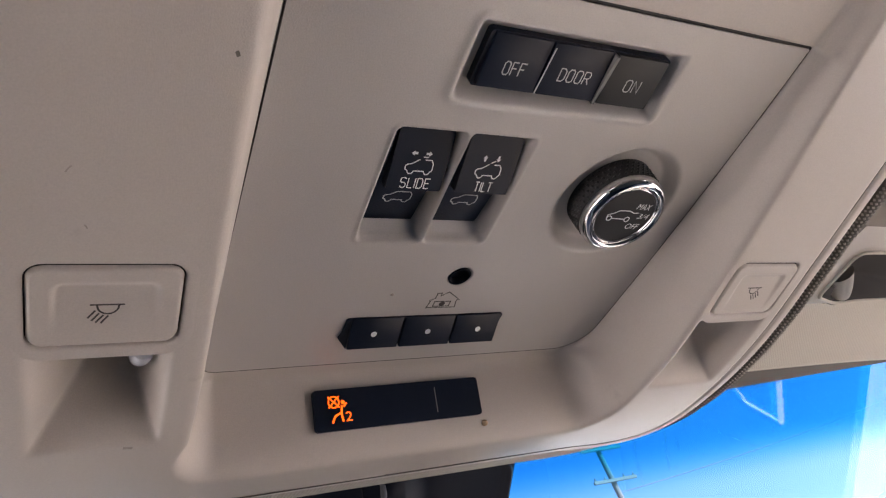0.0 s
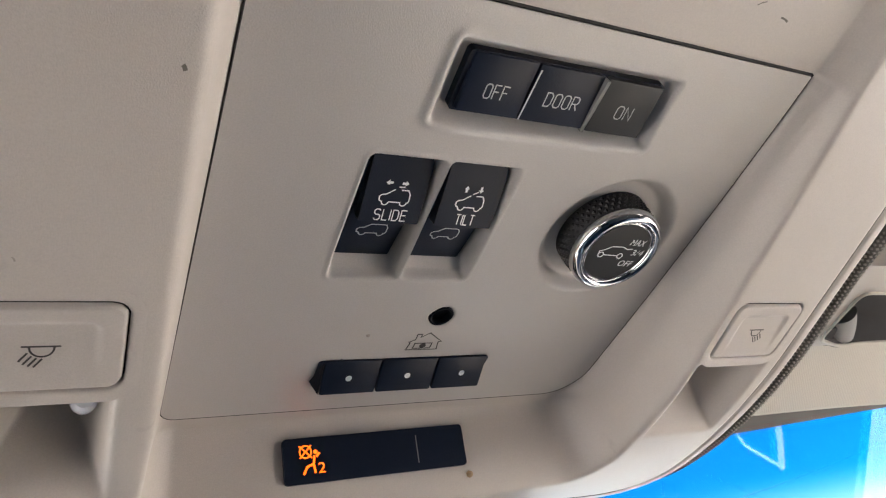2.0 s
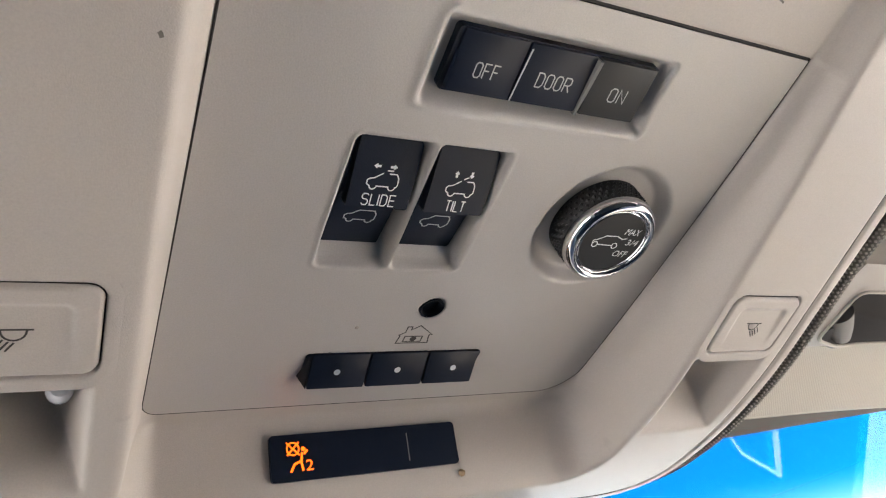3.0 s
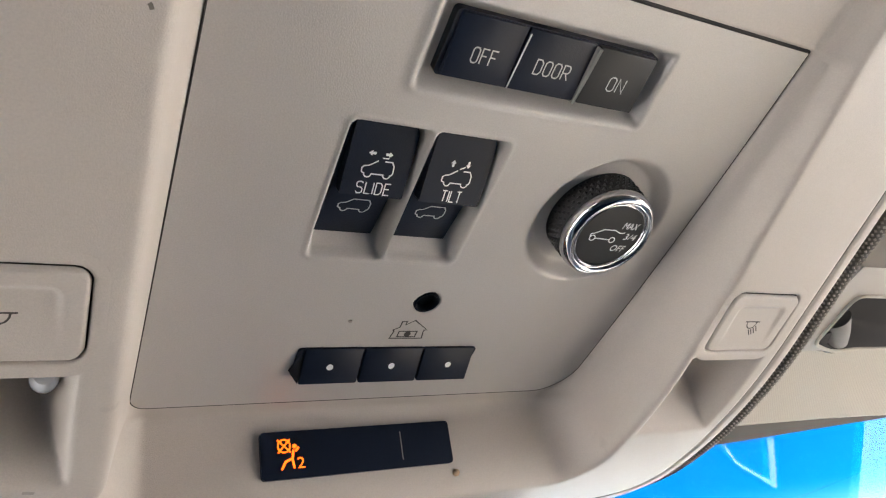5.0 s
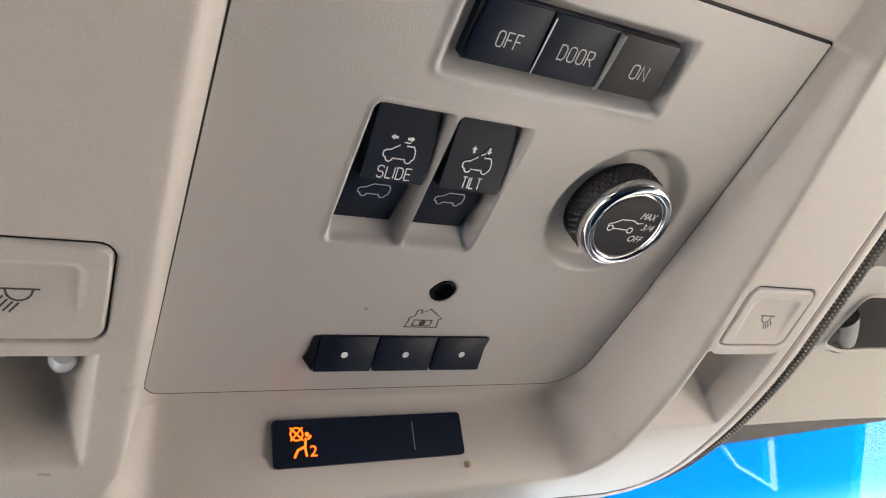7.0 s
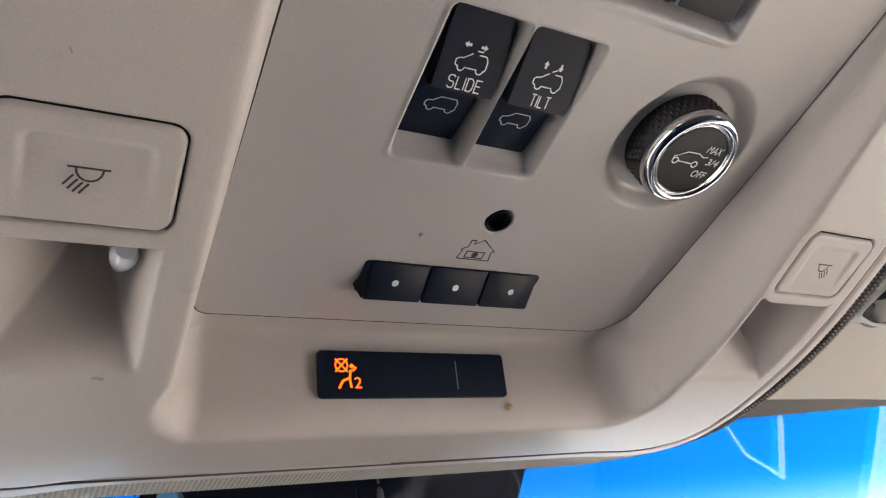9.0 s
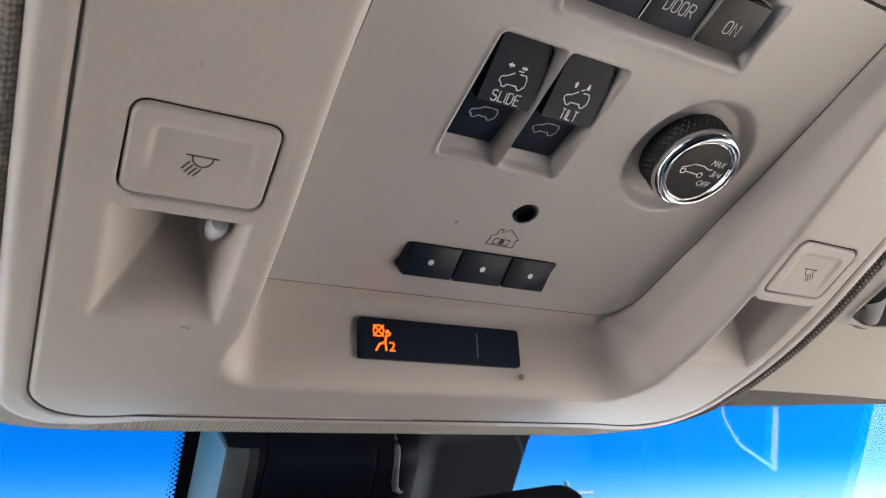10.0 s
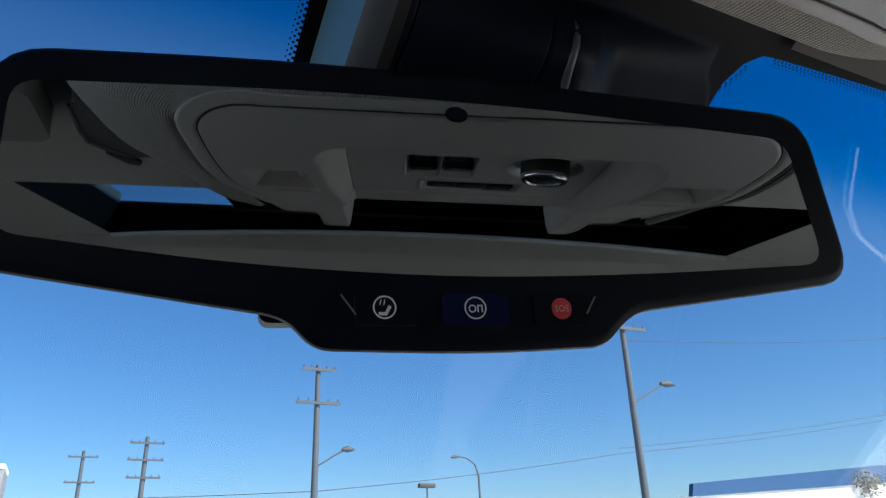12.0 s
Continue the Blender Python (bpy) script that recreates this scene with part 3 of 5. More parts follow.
for (x0, x1), word, roof in zip(SL, ("SLIDE", "TILT"), ("slide", "tilt")):
    a, b = x0 + 2.2, x1 - 1.7
    lower = part("sunroof_rocker", wedge(None, a - 0.9, b - 0.5, -58, -41.2, 5.0, 7.2, 3.5, 0.7), M_BLACK, console, "black rocker of the " + word.lower() + " switch")
    part("car_outline", car_icon(Frame(((a + b) / 2 - 0.9, -50.3, 6.1), (1, 0, 0), (0, -15.0, -2.2)), 0.76), M_GREYMARK, lower)
    part("rocker_root", wedge(None, a - 0.9, b + 0.3, -73.8, -57, 7.4, 5.4, 2.0, 0.6), M_BLACK, lower)
    up = (0, -18.0, 4.0)
    kf = Frame(((a + b) / 2, -64.6, 4.15), (1, 0, 0), up)
    hw = (b - a) / 2
    face = smooth_outline([(-hw - 0.1, -8.7), (hw + 0.5, -8.7), (hw + 0.5, 9.3), (-hw - 0.1, 9.3)], [0.5, 0.5, 3.6, 1.6], 5)
    upper = part("sunroof_key", prism(kf, face, -4.0, 0.0, 0.45, 3), M_BLACK, console, "black key printed " + word, angle=15)
    fr = Frame(((a + b) / 2, -58.3, 2.75), (1, 0, 0), up)
    switch_word(word, fr, 0.2, -0.2, 2.7, 7.9 if word == "SLIDE" else 5.0, 0.28, M_MARK, upper)
    part("car_outline", car_icon(Frame(((a + b) / 2, -62.4, 3.5), (1, 0, 0), up), 0.74, roof), M_MARK, upper)
    bmi = bmesh.new()
    ic = Frame(((a + b) / 2, -65.9, 4.3), (1, 0, 0), up)
    for cx_, ang in (((-2.1, 180), (1.8, 0)) if roof == "slide" else ((-1.9, 90), (2.0, -90))):
        fill(ic, arrow(cx_, 0.2, ang, 0.85), 0.14, bmi)
    part("arrows", bmi, M_MARK, upper)

# liftgate knob
KF = Frame((KX, KY, PZ + 4.2), (1, 0, -0.045), (0, -1, 0.055))   # leans a little to the rear and the driver
knob = part("liftgate_knob", lathe(KF, [(13.5, -1), (13.5, 0.4), (13.2, 1.2), (12.9, 7.2), (12.4, 7.8)], 64), M_RUBBER, console, "black knurled rubber grip")
bmk = bmesh.new()
for row in range(4):
    for k in range(44):
        a = 2 * math.pi * (k + 0.5 * (row % 2)) / 44
        h, r = 1.9 + 1.45 * row, 13.1 - 0.05 * row
        c, s = math.cos(a), math.sin(a)
        tip = bmk.verts.new(KF((r + 0.55) * c, (r + 0.55) * s, h))
        ring = [bmk.verts.new(KF(r * math.cos(a + da), r * math.sin(a + da), h + dh)) for da, dh in ((-0.055, 0), (0, -0.72), (0.055, 0), (0, 0.72))]
        for i in range(4):
            bmk.faces.new((ring[i], ring[(i + 1) % 4], tip))
part("knurl", bmk, M_GREYBTN, knob, smooth=False)
part("chrome_ring", lathe(KF, [(12.2, 6.6), (12.8, 7.0), (13.2, 8.0), (13.2, 9.0), (12.8, 10.0), (12.2, 10.7), (11.5, 11.0), (10.9, 10.9), (10.5, 10.5), (10.3, 9.9), (10.1, 9.9), (10.0, 10.3), (9.8, 10.45), (9.6, 10.2), (9.5, 9.6)], 64), M_CHROME, knob, "polished chrome ring")
cap = part("cap", lathe(KF, [(9.7, 8.2), (9.7, 9.7), (9.4, 10.0), (6.0, 10.25), (0.5, 10.35)], 48), M_GREYBTN, knob, "charcoal cap with printed positions")
KT0 = Frame(KF.o + KF.n * 10.4, KF.r, KF.u)
KT = lambda a, b, c=0.0: KT0(a * 0.84, b * 0.84, c)
lettering("lettering", "MAX", KT, 5.3, 4.9, 2.4, M_MARK, knob, 0.15, width=5.6, slant=0.2)
lettering("lettering", "3/4", KT, 7.3, 0.9, 2.3, M_MARK, knob, 0.15, width=4.4, slant=0.2)
lettering("lettering", "OFF", KT, 5.0, -3.8, 2.4, M_MARK, knob, 0.15, width=5.4, slant=0.2)
part("car_outline", strokes(KT, [[(-7.6, -0.6), (-7.8, 0.5), (-6.2, 1.1), (-3.8, 2.6), (0.4, 2.8), (2.6, 1.9), (4.4, 2.3)],
                                 [(-5.4, -0.9), (-0.2, -0.9)]] + [arc(-6.6, -0.9, 1.0, 0, 360, 12), arc(1.0, -0.9, 1.0, 0, 360, 12)], 0.36, 0.15), M_MARK, knob)

# microphone hole and home symbol
part("microphone_hole", lathe(DOWN(HX, HY, PZ), [(3.6, -2), (3.6, 0.05), (3.35, 0.2), (3.0, 0.1), (2.8, -0.8), (2.6, -4.5), (1.4, -5.0), (0.6, -4.2)], 32), M_HOUSING, console, "small black recessed microphone")
HF = DOWN(1.6, -11.9)
home = strokes(HF, [[(-4.6, -3.2), (5.2, -3.2), (4.7, -0.6), (4.7, 0.2), (5.6, 0.2), (0.7, 4.0), (-1.6, 2.2), (-1.6, 3.5), (-3.0, 3.5), (-3.0, 1.2), (-4.6, 0.2), (-4.2, -0.4), (-4.6, -3.2)],
                    [(-2.6, -2.6), (2.8, -2.6), (2.8, -0.4), (-2.6, -0.4), (-2.6, -2.6)]], 0.38, 0.08)
fill(HF, circle(0.2, -1.5, 1.0, 14), 0.08, home)
part("home_symbol", home, M_BROWN, console, "thin dark printed house outline")

# tiny specks of dirt on the panel
for x, y, m_ in ((-16.3, -15.3, M_SCUFF), (-20.9, -4.9, M_BROWN)):
    part("speck", lathe(DOWN(x, y), [(0.45, -0.2), (0.6, 0.1), (0.4, 0.35), (0.1, 0.4)], 7), m_, panel)

# three-key transmitter bar
BX = [(-25.6, -9.2), (-8.7, 8.7), (9.2, 25.4)]
bar = part("key_bar", prism(DOWN(0, 0, PZ), [(a, -b) for a, b in rrect(-27.2, 26.4, -5.0, 5.8, 1)], -1, 0.5, 0.2), M_BLACK, console, "black strip of three transmitter keys")
for x0, x1 in BX:
    k = part("transmitter_key", wedge(None, x0, x1, -5.2, 5.4, PZ - 0.8, PZ - 4.0, 1.0, 0.5), M_BLACK, bar)
    xc = (-18.0, 0.0, 18.0)[BX.index((x0, x1))]
    part("key_dot", fill(Frame((xc, 0, PZ - 2.52), (1, 0, 0), (0, -10.6, 3.2)), circle(0, 0, 0.95, 16), 0.1), M_MARK, bar)
part("key_bar_end", mesh_bm([mm(-25.9, -5.0, PZ - 0.5), mm(-25.9, 5.2, PZ - 3.8), mm(-25.9, 5.6, PZ), mm(-28.0, 3.8, PZ - 0.2)], [(0, 1, 2), (0, 3, 1), (1, 3, 2), (0, 2, 3)]), M_BLACK, bar, smooth=False)

# passenger airbag indicator in the front wall
DF = Frame((-1.2, 30.2, -6.2), (1, 0, 0), (0, -5.0, 12.0))
DW, DH = 29.8, 6.5
display = part("airbag_indicator", prism(DF, rrect(-DW, DW, -DH, DH, 1.2), -8, 1.2, 0.4), M_BLACK, console, "black indicator window with a lit amber symbol")
part("window_joint", strokes(DF, [[(12.8, -4.2), (12.8, 4.2)]], 0.35, 1.3), M_GREYTRIM, display)
AF = Frame(DF.o + DF.n * 1.25, DF.r, DF.u)
ab = strokes(AF, [arc(-23.2, 2.4, 1.75, 0, 360, 18), [(-25.0, 4.2), (-21.4, 0.6)], [(-25.0, 0.6), (-21.4, 4.2)]], 0.42, 0.1)
fill(AF, circle(-20.2, 2.2, 0.62, 12), 0.1, ab)
strokes(AF, [[(-20.6, 1.2), (-21.0, -1.4)], [(-21.2, -1.2), (-23.0, -1.9), (-24.2, -4.0)], [(-21.0, -1.4), (-20.6, -3.8)], [(-20.0, 0.8), (-19.0, 1.9)]], 0.62, 0.1, ab)
part("amber_symbol", ab, M_AMBER, display, "lit amber airbag-off symbol")
lettering("amber_digit", "2", AF, -18.6, -2.4, 3.0, M_AMBER, display, 0.1, width=2.1)
part("crumb", lathe(Frame((29.6, 34.0, -14.8), (1, 0, 0), (0, -0.4, 0.9)), [(0.6, -0.8), (1.2, 0.0), (0.9, 0.9), (0.3, 1.3)], 7), M_TAN, console, "small tan crumb stuck below the indicator")

# map lamps: button, hollow, bulb
SLOPE = -0.150


def map_lamp(side):
    xc, yc = CX + side * (LX0 + LX1) / 2, (LY0 + LY1) / 2
    zc = rim(yc)
    fr = Frame((xc, yc, zc), (1, 0, 0), (0, -1, -SLOPE))
    hw, hh = (LX1 - LX0) / 2, (LY1 - LY0) / 2
    n = 28

    def z(a, b):
        d = sd_rect(a, b, -hw, hw, -hh, hh, 3.0)
        dish = sd_rect(a, b, -hw + 4.6, hw - 4.6, -hh - 3.0, hh - 4.2, 2.0)
        return 0.3 - 1.1 * sstep(-0.9, 0.0, d) ** 2 - 0.9 * sstep(0.9, -0.9, dish) * sstep(-hh + 0.5, hh - 4.5, b)

    def at(s, b):
        r = 3.0
        w = hw
        if abs(b) > hh - r:
            w = hw - r + math.sqrt(max(0, r * r - (abs(b) - hh + r) ** 2))
        return fr(s * w, b, z(s * w, b))
    bs = [-hh + 2 * hh * k / 64 for k in range(65)]
    button = grid_sheet("map_lamp_button", at, [-1 + 2 * k / 80 for k in range(81)], bs, M_SHELL, console, "beige map lamp button with a lamp symbol", angle=80)
    part("button_joint", prism(fr, rrect(-hw - 1.2, hw + 1.2, -hh - 1.2, hh + 1.2, 4.2), -3.3, -1.6), M_SEAM, button)
    bezel, ring = [], 0
    for d, up in ((0.34, 1.6), (0.36, 0.35), (0.58, 0.05), (1.1, -0.02), (2.9, -0.02), (3.4, 0.04)):
        o = rrect(-hw - d, hw + d, -hh - d, hh + d, 3.0 + d, 7)
        ring = len(o)
        bezel += [mm(xc + a, yc - b, rim(yc - b) + up) for a, b in o]
    sheet("button_bezel", bezel, [(j * ring + i, j * ring + (i + 1) % ring, (j + 1) * ring + (i + 1) % ring, (j + 1) * ring + i) for j in range(5) for i in range(ring)], M_SHELL, button, angle=80)
    ic = lambda a, b, c=0.0: fr(-side * a, b - 1.0, z(a, b - 1.0) + c)
    s = strokes(ic, [[(-3.0, 1.6), (3.4, 1.6)], [(-1.9, 1.6)] + arc(0.3, 1.3, 2.0, 180, 360, 10) + [(2.5, 1.6)]], 0.38, 0.1)
    strokes(ic, [[p, (p[0] - 1.4, p[1] - 1.9)] for p in ((-2.0, 0.2), (-1.3, -0.5), (-0.5, -0.95), (0.4, -1.15))], 0.38, 0.1, s)
    part("lamp_symbol", s, M_BROWN, button)
    bulb = part("map_lamp_bulb", lathe(Frame((xc - side * (8.2 if side < 0 else 6.0), -15.6, rim(-16) + (7.6 if side < 0 else 11.5)), (1, 0, 0), (0, -0.5, 1.0)), [(0.6, -3.6), (1.9, -3.0), (2.6, -1.4), (2.7, 1.0), (2.6, 3.0), (1.9, 4.6), (0.6, 5.2)], 20), M_BULB, console, "small frosted map lamp bulb")
    return button


for side in (-1, 1):
    map_lamp(side)

# ======== headliner ========
LINER_F = 104.0


def liner_z(y):
    return min(62.0, 36 + (LINER_F - y) * 0.13)


# knit swelling round the console
def ring_side(sd):
    w, r = out(sd)
    pts = [(half_width(-142 + (OUT_F - r + 142) * k / 60, sd), -142 + (OUT_F - r + 142) * k / 60) for k in range(61)]
    pts += [(w - r + r * math.cos(radians(90 * k / 24)), OUT_F - r + r * math.sin(radians(90 * k / 24))) for k in range(1, 25)]
    return [(CX + sd * u, y) for u, y in pts]


right_run, left_run = ring_side(1), ring_side(-1)
x0, x1 = right_run[-1][0], left_run[-1][0]
loop = right_run + [(x0 + (x1 - x0) * k / 30, OUT_F) for k in range(1, 30)] + left_run[::-1]
# outwards at the front, outwards at the sides, upwards
RING = [(-0.6, -0.6, 4.2), (0.3, 0.3, 2.4), (1.6, 1.6, 1.2), (3.2, 3.2, 2.0), (5.0, 5.4, 3.0), (6.4, 9.0, 4.2), (7.8, 14.0, 6.6), (9.6, 21.0, 13.0), (13.0, 30.0, 30.0), (19.0, 38.0, 46.0), (26.0, 46.0, 60.0)]
# the driver's side is a broad soft flange: outwards, upwards
FLANGE = [(-0.6, 4.2), (0.3, 2.4), (2.0, 1.4), (6.0, 1.8), (12.0, 3.6), (20.0, 6.6), (30.0, 10.4), (39.0, 14.6), (45.0, 20.5), (50.0, 42.0), (56.0, 60.0)]
rverts, n = [], len(loop)
for i, (x, y) in enumerate(loop):
    a, b = loop[max(0, i - 1)], loop[min(n - 1, i + 1)]
    t = Vector((b[0] - a[0], b[1] - a[1])).normalized()
    o = Vector((t.y, -t.x))
    e = shell_z(x - CX, y)
    base = rim(y) if y > -60 else rim(-60) + (rim(y) - rim(-60)) * 0.6
    near = sstep(0.1, 0.5, o.y)          # how far the run has turned to the front
    dip = 7.0 * o.x ** 4 if o.x > 0 else 1.6 * o.x * o.x
    for row, (fore, aside, up) in enumerate(RING):
        off = fore + (aside * 0.78 - fore) * abs(o.x) ** 2.0
        if o.x < 0:
            turn = abs(o.x) ** 1.6
            off, up = fore + (FLANGE[row][0] - fore) * turn, up + (FLANGE[row][1] - up) * turn
        z = base + up + (dip if 0 < aside < 6 else -2.4 * o.x * o.x if aside == 9.0 and o.x > 0 else 0.0)   # a groove beside the console
        if row < 2:
            z += (e + (-0.35, 0.1)[row] - z) * near            # tucked against the console's front edge
        top = liner_z(y) + 2
        if up > 20:
            z = base + 20 + (top - base - 20) * (up - 20) / 40
        rverts.append(mm(x + o.x * off, y + o.y * off - (y - bow(x - CX, y)) * (1 - sstep(0.5, 5.0, off)), z))
m_ = len(RING)
rq = [(i * m_ + j, (i + 1) * m_ + j, (i + 1) * m_ + j + 1, i * m_ + j + 1) for i in range(n - 1) for j in range(m_ - 1)]
swell = sheet("headliner_swelling", rverts, rq, M_FABRIC, None, angle=80)
knit = []
for i in range(n):
    along = 0.0 if not i else knit[(i - 1) * m_][0] + (Vector(rverts[i * m_ + 4]) - Vector(rverts[(i - 1) * m_ + 4])).length
    across = 0.0
    for j in range(m_):
        across += (Vector(rverts[i * m_ + j]) - Vector(rverts[i * m_ + j - 1])).length if j else 0.0
        knit.append((along, across * 1.35))
lay_lengths(swell, knit)
tagged(swell, "beige knit headliner swelling round the overhead console", "headliner", kind="structure")

# braided cord that fills the groove on the passenger's side
cord_path = []
for i, (x, y) in enumerate(loop[:72]):
    a, b = loop[max(0, i - 1)], loop[i + 1]
    t = Vector((b[0] - a[0], b[1] - a[1])).normalized()
    base = rim(y) if y > -60 else rim(-60) + (rim(y) - rim(-60)) * 0.6
    cord_path.append(Vector((x + t.y * 5.0, y - t.x * 5.0, base + 3.4 + 3.0 * sstep(55, 72, i))))
cord = part("headliner_cord", tube([mm(*p) for p in cord_path], 0.0023, 10), M_CORD, swell, "dark braided cord beside the console")
bmc, along = bmesh.new(), 0.0
for p, q in zip(cord_path, cord_path[1:]):
    d = (q - p).normalized()
    o = Vector((d.y, -d.x, 0)).normalized()
    n_ = max(1, round((q - p).length / 1.5))
    for k in range(n_):
        for row in range(5):
            th = radians(-70 + 36 * row)
            m0 = p + (q - p) * ((k + 0.5 * (row % 2)) / n_)
            e1 = o * math.cos(th) + Vector((0, 0, 1)) * math.sin(th)
            e0 = o * math.sin(th) - Vector((0, 0, 1)) * math.cos(th)     # outwards from the cord
            ring_v = [bmc.verts.new(mm(*(m0 + e0 * 2.15 + v))) for v in (d * 0.62, e1 * 0.62, d * -0.62, e1 * -0.62)]
            tip = bmc.verts.new(mm(*(m0 + e0 * 2.75)))
            for i in range(4):
                bmc.faces.new((ring_v[i], ring_v[(i + 1) % 4], tip))
tagged(part("cord_stitches", bmc, M_STITCH, swell, "pale stitches of the cord", smooth=False), kind="stuff")

ROOF_X = 640.0
SUN_X, SUN_Y0, SUN_Y1 = 395.0, -152.0, -600.0


def liner_piece(x0, x1, y0, y1, nx=20, ny=16):
    verts = [(x0 + (x1 - x0) * i / nx, y0 + (y1 - y0) * j / ny) for j in range(ny + 1) for i in range(nx + 1)]
    return verts, [(j * (nx + 1) + i, j * (nx + 1) + i + 1, (j + 1) * (nx + 1) + i + 1, (j + 1) * (nx + 1) + i) for j in range(ny) for i in range(nx)]


allv, allq = [], []
HX1 = 164.0
for x0, x1, y0, y1 in ((-ROOF_X, CX - HX1 + 4, SUN_Y0, LINER_F), (CX + HX1 - 4, ROOF_X, SUN_Y0, LINER_F), (CX - HX1 + 4, CX + HX1 - 4, 92, LINER_F),
                       (-ROOF_X, -SUN_X, SUN_Y1, SUN_Y0), (SUN_X, ROOF_X, SUN_Y1, SUN_Y0), (-SUN_X, -215, -352, SUN_Y0), (215, SUN_X, -335, SUN_Y0), (-ROOF_X, ROOF_X, -2300, SUN_Y1)):
    v, q = liner_piece(x0, x1, y0, y1)
    k = len(allv)
    for x, y in v:
        side = 70 * (abs(x) / ROOF_X) ** 8
        z = liner_z(y) - side
        allv.append(mm(x, y, z))
    allq += [tuple(i + k for i in f) for f in q]
liner = sheet("ceiling", allv, allq, M_CEILING, None, angle=60)
lay_lengths(liner, [(0.8 * v.x - 0.6 * v.y, 0.6 * v.x + 0.8 * v.y) for v in allv])
tagged(liner, "beige knit headliner with a sunroof opening", "headliner", kind="structure")
# rolled front edge of the headliner
bme = bmesh.new()
edge_pts = [mm(x, LINER_F + 1, liner_z(LINER_F) - 70 * (abs(x) / ROOF_X) ** 8 + 4) for x in range(-640, 641, 20)]
tube(edge_pts, 0.0042, 8, bme)
part("headliner_edge", bme, M_PLAIN, liner)

# ======== windshield ========
GS = 0.6                                   # fall of the glass per unit forwards
GF = Frame((0, 127.0, 33.2), (1, 0, 0), (0, -1, GS))   # right, up the glass, normal into the cabin
if GF.n.z > 0:
    GF.n = -GF.n
windshield = thing("windshield", mm(0, 127, 33), "clear raked windshield with a black printed border", "windshield", kind="structure")
glass = part("pane", prism(GF, [(-720, -1300), (720, -1300), (640, 60), (-640, 60)], -6.0, -0.5), M_GLASS, windshield)
glass.visible_shadow = False
NOTCH0, NOTCH1 = -59.0, 120.0


def edge_b(a):
    """The border rises towards the passenger's side."""
    return 0.04 * (a - 128) * sstep(118, 170, a)


RUN = list(range(170, 641, 47))
bmf = bmesh.new()
fill(GF, [(-640, 0), (NOTCH0 - 6, 0), (NOTCH0 - 1.8, -1.8), (NOTCH0, -6), (NOTCH0 + 2, -140), (NOTCH1 + 22, -140), (NOTCH1 - 16, -38), (NOTCH1 - 8, -22), (NOTCH1 - 1, -6), (NOTCH1 + 6, -0.6), (NOTCH1 + 14, 0), *[(a, edge_b(a)) for a in RUN], (640, 52), (-640, 52)], 0.2, bmf)
part("printed_border", bmf, M_FRIT, windshield, "black printed border of the glass", smooth=False)
strip = bmesh.new()
fill(GF, [(-640, 6), (CX - 130, 6), (CX - 130, 30), (-640, 30)], 4.0, strip)
fill(GF, [(CX + 130, 6), *[(a, max(6.0, edge_b(a) + 1.0)) for a in RUN], (640, 40), (CX + 130, 30)], 4.0, strip)
part("edge_strip", strip, M_STRIP, windshield, "grey strip along the headliner edge", smooth=False)
# dots that thin the border out
dv, df = [], []


def dot(a, b, r):
    k = len(dv)
    dv.extend(GF(a + r * math.cos(math.pi * j / 3), b + r * math.sin(math.pi * j / 3), 0.25) for j in range(6))
    df.append(tuple(range(k, k + 6)))


for row, r in enumerate((0.62, 0.52, 0.36)):
    for k in range(560):
        a = -620 + 2.2 * k + 1.1 * (row % 2)
        if a < NOTCH0 - 8 or NOTCH1 + 12 < a < 318:
            dot(a, edge_b(a) - 0.8 - 1.25 * row, r)
    for k in range(60):
        b = -7 - 2.2 * k - 1.1 * (row % 2)
        dot(NOTCH0 - 0.5 - 1.25 * row + (-b) * 2 / 140, b, r)
        if b > -40:
            dot(NOTCH1 + 0.9 + 1.25 * row - sstep(-3, -38, b) * 16.5, b, r)
dots = sheet("border_dots", [v for v in dv], df, M_FRIT, windshield, "black dots fading out the printed border")
tagged(dots, kind="stuff")
# dried streaks on the glass
bms = bmesh.new()
for pts, w in (([(192, -2), (196, -19), (202, -35), (213, -53)], 2.4), ([(216, -6), (226, -33), (233, -47)], 2.2), ([(231, -24), (236, -32)], 1.4), ([(235.5, -31), (237, -34)], 3.0)):
    for k in range(2):          # thicker towards the middle of each streak
        strokes(GF, [pts], w * (1.0 - 0.3 * k), 0.3 + 0.1 * k, bms)
strokes(GF, [[(256, -20), (283, -31), (313, -43)]], 2.2, 0.28, bms)
part("dried_streaks", bms, M_SMEAR, windshield, "faint dried streaks", smooth=False)

# ======== mirror mount cover on the glass ========
cover = thing("mirror_mount_cover", mm(20, 140, 20), "black plastic camera and mirror mount cover on the windshield", "cover")


